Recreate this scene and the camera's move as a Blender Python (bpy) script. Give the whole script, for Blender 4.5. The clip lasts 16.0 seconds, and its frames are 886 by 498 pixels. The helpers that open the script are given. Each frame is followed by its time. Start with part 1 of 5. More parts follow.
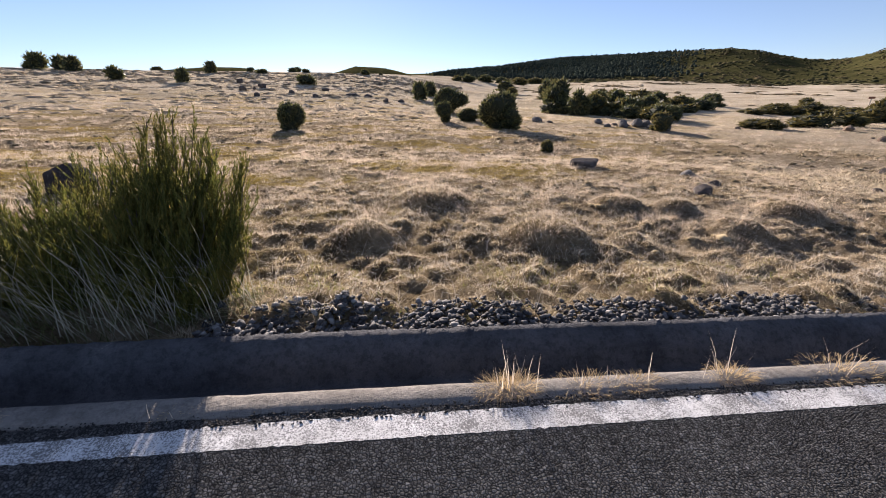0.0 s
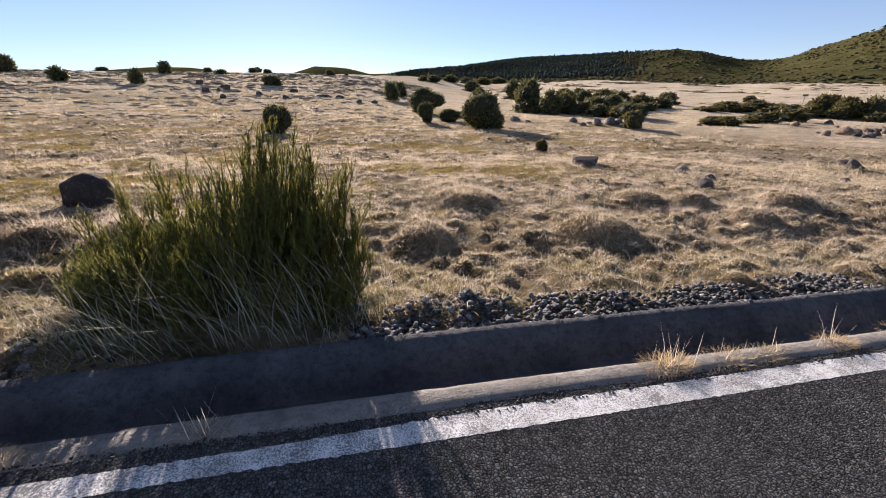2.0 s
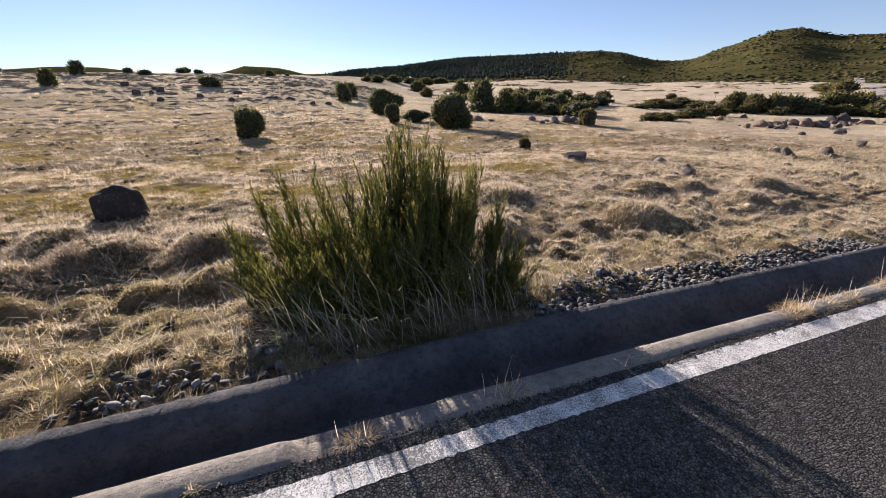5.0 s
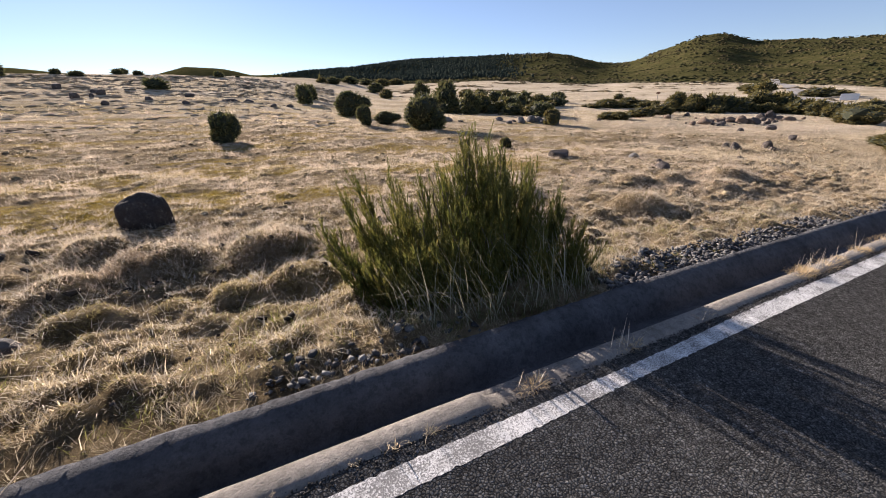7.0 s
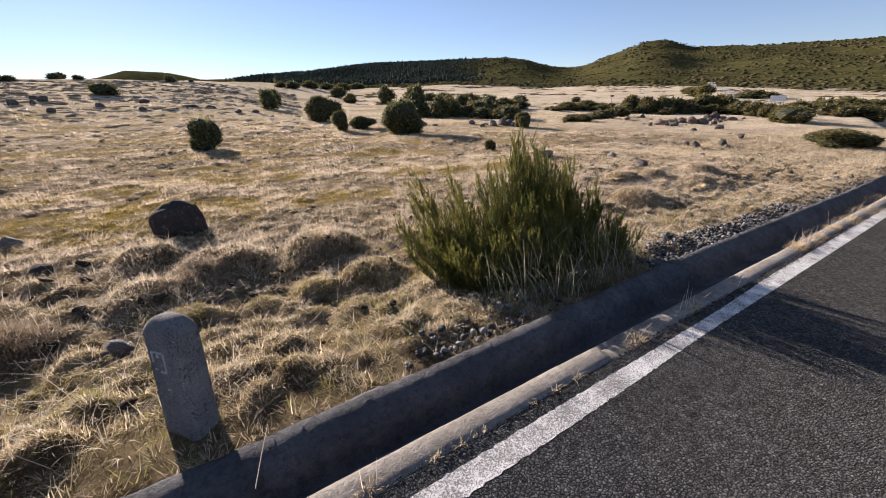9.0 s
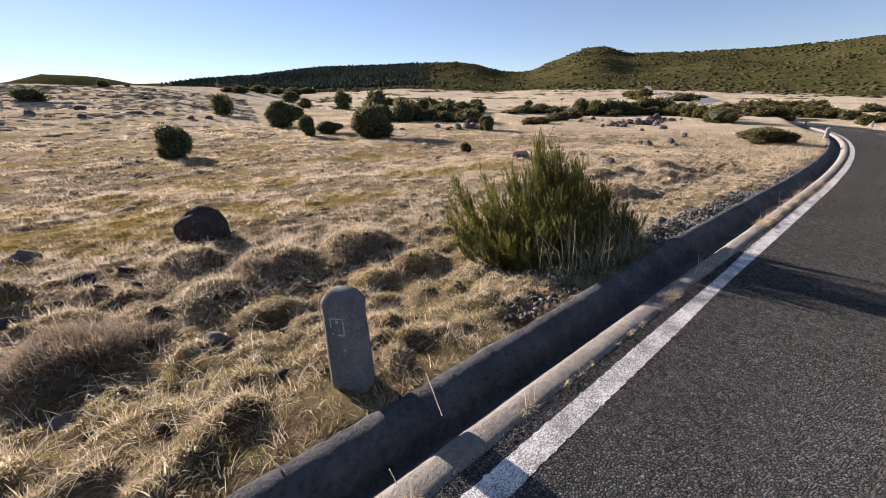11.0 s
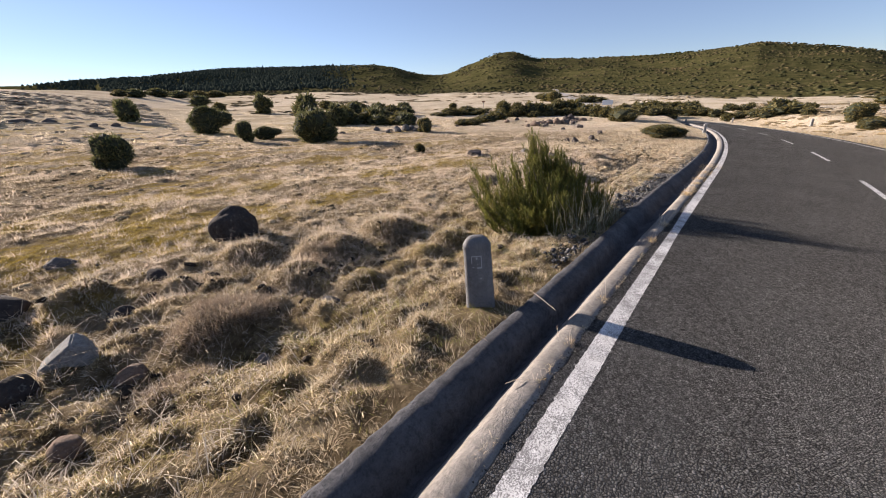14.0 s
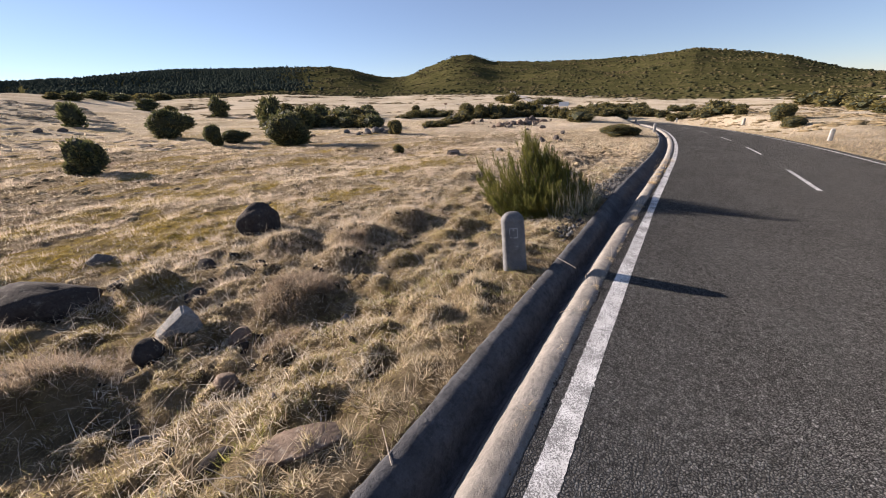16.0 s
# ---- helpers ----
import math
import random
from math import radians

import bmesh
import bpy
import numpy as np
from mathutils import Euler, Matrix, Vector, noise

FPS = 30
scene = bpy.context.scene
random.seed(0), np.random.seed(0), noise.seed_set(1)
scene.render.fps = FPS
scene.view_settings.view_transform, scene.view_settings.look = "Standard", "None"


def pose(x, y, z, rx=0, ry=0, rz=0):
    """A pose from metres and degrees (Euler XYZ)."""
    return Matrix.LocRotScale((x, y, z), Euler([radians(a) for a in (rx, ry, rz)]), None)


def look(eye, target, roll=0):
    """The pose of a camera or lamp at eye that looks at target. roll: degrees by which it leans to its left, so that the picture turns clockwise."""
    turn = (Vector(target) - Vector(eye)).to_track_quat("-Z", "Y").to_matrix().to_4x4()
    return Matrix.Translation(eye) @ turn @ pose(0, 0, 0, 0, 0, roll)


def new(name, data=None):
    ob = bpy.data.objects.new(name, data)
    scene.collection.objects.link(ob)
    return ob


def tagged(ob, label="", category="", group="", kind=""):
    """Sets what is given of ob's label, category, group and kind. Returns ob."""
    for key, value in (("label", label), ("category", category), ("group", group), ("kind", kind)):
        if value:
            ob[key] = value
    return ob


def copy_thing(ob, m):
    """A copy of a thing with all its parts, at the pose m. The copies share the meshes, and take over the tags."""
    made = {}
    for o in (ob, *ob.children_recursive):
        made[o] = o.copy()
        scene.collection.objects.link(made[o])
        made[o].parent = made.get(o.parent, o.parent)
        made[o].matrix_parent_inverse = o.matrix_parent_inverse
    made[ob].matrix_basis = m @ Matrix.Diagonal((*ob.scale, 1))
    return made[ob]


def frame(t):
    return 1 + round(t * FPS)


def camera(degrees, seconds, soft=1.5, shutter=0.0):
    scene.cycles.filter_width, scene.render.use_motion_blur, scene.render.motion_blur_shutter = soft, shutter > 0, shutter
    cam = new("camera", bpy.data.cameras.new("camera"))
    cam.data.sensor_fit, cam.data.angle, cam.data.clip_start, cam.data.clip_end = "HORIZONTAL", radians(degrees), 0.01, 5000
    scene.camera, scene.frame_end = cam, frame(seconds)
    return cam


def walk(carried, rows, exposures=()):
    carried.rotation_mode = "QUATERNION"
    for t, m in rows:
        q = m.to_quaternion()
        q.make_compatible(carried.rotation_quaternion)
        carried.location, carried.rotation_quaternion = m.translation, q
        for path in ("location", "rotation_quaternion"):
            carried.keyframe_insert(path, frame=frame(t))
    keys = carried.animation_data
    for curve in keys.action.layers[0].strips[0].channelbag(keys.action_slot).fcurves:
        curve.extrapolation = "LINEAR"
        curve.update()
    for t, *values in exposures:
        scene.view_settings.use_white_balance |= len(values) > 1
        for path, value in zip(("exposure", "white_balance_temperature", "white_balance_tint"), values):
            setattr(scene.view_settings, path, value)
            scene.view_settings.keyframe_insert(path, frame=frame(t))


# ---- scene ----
cam = camera(100.6, 16.0, 1.0)
METRES, EYE, TILT, LEAN, TURN = 8.772, 1.5, -2.0, 1.5, -7.1
ROWS = [
    (0.0, 0.0, 0.0, 0.0, 0.39, -20.66, -1.04),
    (0.5, -0.0301, -0.0022, 0.0002, -0.76, -20.63, -0.87),
    (1.0, -0.065, -0.0052, 0.0015, -2.12, -20.64, -0.77),
    (1.5, -0.0958, -0.0083, 0.0028, -3.41, -20.63, -0.65),
    (2.0, -0.132, -0.0128, 0.0036, -4.95, -20.6, -0.51),
    (2.5, -0.1618, -0.0154, 0.0039, -6.3, -20.55, -0.41),
    (3.0, -0.1965, -0.0168, 0.0039, -7.72, -20.56, -0.19),
    (3.5, -0.2249, -0.018, 0.0037, -8.99, -20.54, -0.14),
    (4.0, -0.2593, -0.019, 0.0045, -10.54, -20.56, 0.02),
    (6.5, -0.4121, -0.0245, 0.0091, -18.24, -20.53, 0.68),
    (7.0, -0.4469, -0.0268, 0.0101, -20.02, -20.5, 0.84),
    (7.5, -0.475, -0.0271, 0.0114, -21.45, -20.46, 0.96),
    (8.0, -0.5079, -0.026, 0.0126, -22.91, -20.36, 1.13),
    (8.5, -0.5348, -0.0255, 0.0135, -24.25, -20.27, 1.22),
    (9.0, -0.5678, -0.0254, 0.015, -25.77, -20.11, 1.39),
    (11.5, -0.7172, -0.0227, 0.0201, -34.56, -19.75, 2.08),
    (12.0, -0.7513, -0.0238, 0.0215, -36.66, -19.74, 2.21),
    (12.5, -0.7803, -0.0238, 0.0221, -38.56, -19.79, 2.35),
    (13.0, -0.8139, -0.0232, 0.0217, -40.57, -19.82, 2.52),
    (13.5, -0.8416, -0.0236, 0.0229, -42.13, -19.83, 2.62),
    (14.0, -0.8759, -0.0236, 0.0249, -44.04, -19.87, 2.77),
    (14.5, -0.905, -0.0238, 0.026, -45.6, -19.85, 2.87),
    (15.0, -0.938, -0.0229, 0.0266, -47.3, -19.87, 2.97),
    (15.5, -0.966, -0.021, 0.0268, -48.53, -19.89, 3.08),
    (16.0, -0.9981, -0.018, 0.0279, -49.93, -19.87, 3.14),
]
walk(cam, [(t, pose(0, 0, EYE, TILT, LEAN, TURN) @ pose(METRES * x, METRES * y, METRES * z, 90 + pitch, roll, yaw)) for t, x, y, z, yaw, pitch, roll in ROWS],
     exposures=[(0.0, 1.60, 6150, 20), (8.0, 1.62, 6240, 19), (16.0, 1.60, 6240, 19)])

# ---- daylight: a low winter sun ahead and to the left ----
SUN_AZ, SUN_EL = math.radians(-8.5), math.radians(18.0)
world = bpy.data.worlds.new("world")
scene.world = world
world.use_nodes = True
sky = world.node_tree.nodes.new("ShaderNodeTexSky")
sky.sky_type, sky.sun_disc = "NISHITA", False
sky.sun_elevation, sky.sun_rotation = SUN_EL, SUN_AZ
sky.altitude, sky.air_density, sky.dust_density, sky.ozone_density = 1300, 0.9, 0.08, 2.2
back = world.node_tree.nodes["Background"]
back.inputs["Strength"].default_value = 0.05
# a thin even haze lies over the clear sky
haze = world.node_tree.nodes.new("ShaderNodeMix")
haze.data_type = "RGBA"
haze.inputs["Factor"].default_value = 0.30
haze.inputs["B"].default_value = (2.4, 2.7, 3.4, 1)
world.node_tree.links.new(sky.outputs["Color"], haze.inputs["A"])
world.node_tree.links.new(haze.outputs["Result"], back.inputs["Color"])
sun = new("sun", bpy.data.lights.new("sun", "SUN"))
sun.data.energy, sun.data.angle, sun.data.color = 5.0, math.radians(0.55), (1.0, 0.88, 0.72)
SUN_WAY = Vector((math.sin(SUN_AZ) * math.cos(SUN_EL), math.cos(SUN_AZ) * math.cos(SUN_EL), math.sin(SUN_EL)))
sun.matrix_world = look((0, 0, 30), Vector((0, 0, 30)) - SUN_WAY)

# ---- lie of the land ----
AZ = np.radians([-180, -120, -60, -40, -20, 0, 5, 13, 20, 34, 47, 56, 66, 74, 85, 93, 105, 120, 150, 180])
FOOT_EL = np.radians([1.5, 1.5, 2.6, 2.8, 3.0, 2.9, 2.7, 2.1, 1.35, 1.5, 0.7, 0.55, 0.1, -0.45, -1.2, -1.6, -1.5, -0.5, 1.0, 1.5])
FOOT_R = np.array([150, 150, 120, 110, 105, 110, 130, 190, 260, 270, 270, 270, 260, 240, 210, 190, 170, 150, 150, 150.0])
RIDGE_AZ = np.radians([-180, -60, -40, -28, -23, -19, -15, -9, -7.5, -5, -1, 2, 5, 10, 15, 20, 24, 30, 36.5, 41.5, 44.5, 47.7, 50, 52, 54, 56, 58.5, 61, 64, 67, 71, 76, 80, 85, 88.6, 92, 97, 101.5, 105, 112, 130, 180])
RIDGE_EL = np.radians([1, 2.6, 2.8, 2.9, 3.4, 3.4, 2.9, 2.8, 3.0, 3.75, 3.5, 2.8, 2.8, 3.3, 3.6, 4.2, 4.45, 4.5, 4.65, 4.7, 4.2, 3.3, 3.05, 3.1, 3.9, 4.5, 5.4, 5.5, 4.5, 4.25, 4.1, 3.9, 3.85, 3.95, 4.2, 3.7, 2.7, 1.1, 0.4, 0.2, 0.5, 1])
RIDGE_R = 760.0
EYE_X, EYE_Y, EYE_Z = -4.3, -0.1, 1.5


def smooth(a, b, v):
    k = np.clip((v - a) / (b - a), 0, 1)
    return k * k * (3 - 2 * k)


def bend(x):
    """How far the road has swung to its left at x."""
    x = np.asarray(x, float)
    back = np.clip(-3.3 - x, 0, 6)
    return np.maximum(x - 4, 0) ** 2 / 330 - 0.0036 * back ** 2 - 0.043 * np.maximum(-9.3 - x, 0)


def road_z(x, y):
    return -0.048 * x + 0.051 * np.clip(y, -6, 6) - 0.018


def ripple(x, y, size, seed):
    """Smooth waves of about that size, between -1 and 1."""
    a = np.zeros(np.shape(x))
    for k in range(5):
        w = 2.399 * k + seed
        f = (0.7 + 0.17 * k) * 6.283 / size
        a = a + np.sin(f * (x * np.cos(w) + y * np.sin(w)) + 1.7 * k * seed + 1.3 * np.sin(0.6 * f * (x * np.sin(w) - y * np.cos(w)) + seed))
    return a / 5


def mossy(x, y):
    """Where low moss and short green turf take the place of straw, 0 to 1."""
    x, y = np.asarray(x, float), np.asarray(y, float)
    r = np.hypot(x - EYE_X, y)
    bed = 0.05 * smooth(4, 8, y) + ripple(x * 0.4, y * 1.15, 3.4, 9.1) + 0.45 * ripple(x, y, 0.9, 4.7) + 0.06 * smooth(-3.2, -5.2, x) * smooth(13, 6, y)
    gold = np.zeros(np.shape(x))
    for gx, gy, wide in ((-6.4, 7.0, 0.6), (-6.0, 9.2, 0.9), (-5.2, 8.4, 0.7), (-3.5, 9.3, 1.2), (-0.7, 9.2, 1.3), (1.8, 9.5, 1.3), (-7.6, 10.4, 1.0)):
        gold = np.maximum(gold, np.exp(-((x - gx) / wide) ** 2 - ((y - gy) / (0.45 * wide)) ** 2))
    bed = bed - 0.12 + 0.75 * gold
    return smooth(-0.06, 0.24, bed) * smooth(2.2, 2.8, y) * smooth(70, 30, r) * smooth(60, 35, np.degrees(np.arctan2(x - EYE_X, y)))


def land(x, y):
    """Height of the field, with no road cut into it."""
    x, y = np.asarray(x, float), np.asarray(y, float)
    u, v = x - EYE_X, y - EYE_Y
    r, az = np.hypot(u, v), np.arctan2(u, v)
    flat = lambda p, q: -0.22 - 0.037 * p + 0.010 * q
    near = flat(x, y)
    foot_r = np.interp(az, AZ, FOOT_R)
    foot_z = EYE_Z + foot_r * np.tan(np.interp(az, AZ, FOOT_EL))
    r0 = 16.0
    z0 = flat(EYE_X + r0 * np.sin(az), EYE_Y + r0 * np.cos(az))
    slope0 = -0.037 * np.sin(az) + 0.010 * np.cos(az)
    k = np.clip((r - r0) / (foot_r - r0), 0, 1)
    # cubic from the near slope to the far one
    span = foot_r - r0
    slope1 = np.tan(np.interp(az, AZ, FOOT_EL)) * 0.9
    h00, h10, h01, h11 = 2 * k**3 - 3 * k**2 + 1, k**3 - 2 * k**2 + k, -2 * k**3 + 3 * k**2, k**3 - k**2
    mid = h00 * z0 + h10 * span * slope0 + h01 * foot_z + h11 * span * slope1
    z = np.where(r < r0, near, mid)
    ridge_z = EYE_Z + RIDGE_R * np.tan(np.interp(az, RIDGE_AZ, RIDGE_EL))
    crest = smooth(math.radians(16), math.radians(5), az) * smooth(math.radians(-100), math.radians(-60), az)
    q = np.clip((r - foot_r) / (RIDGE_R - foot_r), 0, 1)
    rise = np.where(crest > 0.5, smooth(0.55, 1, q), q ** 1.25)
    sag = -9 * crest * np.sin(np.pi * np.clip(q, 0, 1)) ** 2
    z = np.where(r > foot_r, foot_z + (ridge_z - foot_z) * rise + sag, z)
    z = np.where(r > RIDGE_R, ridge_z - (r - RIDGE_R) * 0.06, z)
    z = z + 0.05 * ripple(x, y, 3.1, 1.3) * smooth(2.4, 4.5, y) + 0.16 * ripple(x, y, 14, 4.1) * smooth(5, 12, r) \
        + 0.6 * ripple(x, y, 60, 2.2) * smooth(60, 140, r) + 6 * ripple(x, y, 170, 5.2) * smooth(330, 480, r) * smooth(RIDGE_R, RIDGE_R - 150, r)
    return z


# tussock mounds: a height map of the near field
MAP_X, MAP_Y, MAP_STEP, MAP_W, MAP_H = -13.0, 1.9, 0.04, 625, 650


def make_mounds():
    rng = np.random.default_rng(9)
    rows = []
    for n, y0, y1, r0, r1, h0, h1 in ((12500, 2.2, 11, 0.05, 0.14, 0.03, 0.10), (600, 2.6, 11, 0.17, 0.30, 0.035, 0.08), (4200, 9.5, 27.5, 0.12, 0.34, 0.018, 0.055)):
        x, y = rng.uniform(-12.5, 11.5, n), rng.uniform(y0, y1, n)
        keep = rng.uniform(0, 1, n) < smooth(-0.65, 0.45, ripple(x * 0.7, y, 1.3, 2.1) + rng.normal(0, 0.15, n))
        r = rng.uniform(r0, r1, n)
        h = rng.uniform(h0, h1, n)
        low = smooth(2.05, 2.5, y)
        rows.append(np.stack([x, y, r * (0.6 + 0.4 * low), h * (0.35 + 0.65 * low) * (1 - 0.66 * smooth(4.2, 6.8, y) * (y < 11)), rng.uniform(0, 1, n)], -1)[keep])
    # the large ones: x, y, radius, height
    large = [(1.8, 4.15, 0.50, 0.25), (0.55, 6.1, 0.60, 0.20), (3.6, 5.6, 0.45, 0.20), (4.4, 5.3, 0.35, 0.22), (-5.0, 5.0, 0.50, 0.24), (-3.9, 4.95, 0.50, 0.26), (-5.7, 4.55, 0.35, 0.18),
             (-4.1, 3.25, 0.22, 0.10), (-6.75, 4.15, 0.40, 0.17), (-8.70, 4.35, 0.42, 0.28), (-5.4, 3.85, 0.30, 0.15), (-3.7, 3.9, 0.35, 0.17), (-4.3, 3.8, 0.25, 0.14), (-7.05, 2.98, 0.18, 0.10), (-5.75, 5.75, 0.35, 0.20), (-7.45, 5.8, 0.30, 0.25),
             (6.2, 5.0, 0.48, 0.24), (-0.5, 4.35, 0.38, 0.22), (4.6, 4.3, 0.38, 0.20)]
    rows.append(np.array([(x, y, r, h, 0.5) for x, y, r, h in large]))
    m = np.concatenate(rows)
    grid = np.zeros((MAP_H, MAP_W))
    gx, gy = MAP_X + MAP_STEP * np.arange(MAP_W), MAP_Y + MAP_STEP * np.arange(MAP_H)
    for x, y, r, h, k in m:
        i0, i1 = max(int((x - 2.6 * r - MAP_X) / MAP_STEP), 0), min(int((x + 2.6 * r - MAP_X) / MAP_STEP) + 2, MAP_W)
        j0, j1 = max(int((y - 1.8 * r - MAP_Y) / MAP_STEP), 0), min(int((y + 1.8 * r - MAP_Y) / MAP_STEP) + 2, MAP_H)
        if i1 <= i0 or j1 <= j0:
            continue
        u, v = np.meshgrid(gx[i0:i1] - x, gy[j0:j1] - y)
        bump = h * np.exp(-(((u / 1.2) ** 2 + v ** 2) / (0.66 * r * r)) ** 2)
        grid[j0:j1, i0:i1] = np.maximum(grid[j0:j1, i0:i1], bump) + 0.25 * np.minimum(grid[j0:j1, i0:i1], bump)
    X, Y = np.meshgrid(gx, gy)
    hollow = smooth(-3.2, -5.5, X) * smooth(8.5, 6.0, Y)
    grid -= 0.115 * hollow * np.maximum(ripple(X, Y, 0.48, 7.3) + 0.4 * ripple(X, Y, 0.22, 1.9) - 0.05, 0)
    grid += 0.012 * ripple(X, Y, 0.23, 3.3) + 0.018 * ripple(X, Y, 0.5, 6.1)
    return m, grid


def mound(x, y):
    u, v = (x - MAP_X) / MAP_STEP, (y - MAP_Y) / MAP_STEP
    ok = (u > 0) & (v > 0) & (u < MAP_W - 2) & (v < MAP_H - 2)
    u, v = np.clip(u, 0, MAP_W - 2.001), np.clip(v, 0, MAP_H - 2.001)
    i, j = u.astype(int), v.astype(int)
    a, b = u - i, v - j
    z = (1 - a) * (1 - b) * MOUND_MAP[j, i] + a * (1 - b) * MOUND_MAP[j, i + 1] + (1 - a) * b * MOUND_MAP[j + 1, i] + a * b * MOUND_MAP[j + 1, i + 1]
    return np.where(ok, z, 0.0)


MOUNDS, MOUND_MAP = make_mounds()


def draw_in(x):
    """How far the gutter's back wall stands closer to the road along x."""
    return -0.12 * smooth(0.0, -5.0, np.asarray(x, float))


def ground_z(x, y):
    """The field as it lies, with the road's bed, its shoulder and banks."""
    x, y = np.asarray(x, float), np.asarray(y, float)
    z = land(x, y)
    d = y - bend(x)
    road = road_z(x, d) + 0.0
    shoulder = road - 0.085
    reach = smooth(70, 45, x)
    shift = draw_in(x)
    left = shoulder + (z - shoulder) * smooth(2.15, 3.6, d)
    right = road_z(x, d * 0 - 5) - 0.03 + (z - road_z(x, d * 0 - 5) + 0.25) * smooth(-5.4, -11, d)
    near = np.where(d > 2.04 + shift, left, np.where(d < -5.05, right, road - 0.6))
    near = near + mound(x, y) * smooth(2.06, 2.35, d)
    return z + (near - z) * reach


# ---- materials ----
class Nodes:
    """Short hands for one node material."""

    def __init__(self, name):
        self.mat = bpy.data.materials.new(name)
        self.mat.use_nodes = True
        self.tree = self.mat.node_tree
        self.bsdf = self.tree.nodes["Principled BSDF"]
        self.out = self.tree.nodes["Material Output"]
        self.geo = self.tree.nodes.new("ShaderNodeNewGeometry")
        self.info = self.tree.nodes.new("ShaderNodeObjectInfo")
        self.coord = self.tree.nodes.new("ShaderNodeTexCoord")

    def put(self, socket, value):
        if hasattr(value, "is_linked"):
            self.tree.links.new(value, socket)
        else:
            socket.default_value = value

    def noise(self, scale, detail=4, rough=0.55, where=None, stretch=None):
        n = self.tree.nodes.new("ShaderNodeTexNoise")
        n.inputs["Scale"].default_value, n.inputs["Detail"].default_value, n.inputs["Roughness"].default_value = scale, detail, rough
        src = where or self.geo.outputs["Position"]
        if stretch:
            m = self.tree.nodes.new("ShaderNodeMapping")
            m.inputs["Scale"].default_value = stretch
            self.put(m.inputs["Vector"], src)
            src = m.outputs["Vector"]
        self.put(n.inputs["Vector"], src)
        return n.outputs["Fac"]

    def cells(self, scale, what="Distance", where=None, feature="F1"):
        n = self.tree.nodes.new("ShaderNodeTexVoronoi")
        n.feature = feature
        n.inputs["Scale"].default_value = scale
        self.put(n.inputs["Vector"], where or self.geo.outputs["Position"])
        return n.outputs[what]

    def ramp(self, value, stops, smooth_step=False):
        n = self.tree.nodes.new("ShaderNodeValToRGB")
        if smooth_step:
            n.color_ramp.interpolation = "EASE"
        els = n.color_ramp.elements
        rgba = lambda c: (c, c, c, 1) if isinstance(c, (int, float)) else (*c, 1)
        els[1].position, els[1].color = stops[-1][0], rgba(stops[-1][1])
        els[0].position, els[0].color = stops[0][0], rgba(stops[0][1])
        for p, c in stops[1:-1]:
            els.new(p).color = rgba(c)
        self.put(n.inputs["Fac"], value)
        return n.outputs["Color"]

    def mix(self, fac, a, b, how="MIX"):
        n = self.tree.nodes.new("ShaderNodeMix")
        n.data_type, n.blend_type = "RGBA", how
        rgba = lambda c: (*c, 1) if isinstance(c, tuple) and len(c) == 3 else c
        self.put(n.inputs["Factor"], fac)
        self.put(n.inputs["A"], rgba(a))
        self.put(n.inputs["B"], rgba(b))
        return n.outputs["Result"]

    def math(self, op, a, b=0.0):
        n = self.tree.nodes.new("ShaderNodeMath")
        n.operation = op
        self.put(n.inputs[0], a)
        self.put(n.inputs[1], b)
        return n.outputs[0]

    def bump(self, height, strength, distance, normal=None):
        n = self.tree.nodes.new("ShaderNodeBump")
        n.inputs["Strength"].default_value, n.inputs["Distance"].default_value = strength, distance
        self.put(n.inputs["Height"], height)
        if normal is not None:
            self.put(n.inputs["Normal"], normal)
        return n.outputs["Normal"]

    def attribute(self, name):
        n = self.tree.nodes.new("ShaderNodeAttribute")
        n.attribute_name = name
        return n.outputs["Fac"]

    def finish(self, colour, rough=0.8, normal=None, spec=0.3, through_light=0.0, through_colour=None):
        b = self.bsdf.inputs
        self.put(b["Base Color"], (*colour, 1) if isinstance(colour, tuple) else colour)
        self.put(b["Roughness"], rough)
        b["Specular IOR Level"].default_value = spec
        if normal is not None:
            self.put(b["Normal"], normal)
        if through_light:
            t = self.tree.nodes.new("ShaderNodeBsdfTranslucent")
            self.put(t.inputs["Color"], through_colour if through_colour is not None else colour)
            m = self.tree.nodes.new("ShaderNodeMixShader")
            m.inputs[0].default_value = through_light
            self.tree.links.new(self.bsdf.outputs[0], m.inputs[1])
            self.tree.links.new(t.outputs[0], m.inputs[2])
            self.tree.links.new(m.outputs[0], self.out.inputs["Surface"])
        return self.mat


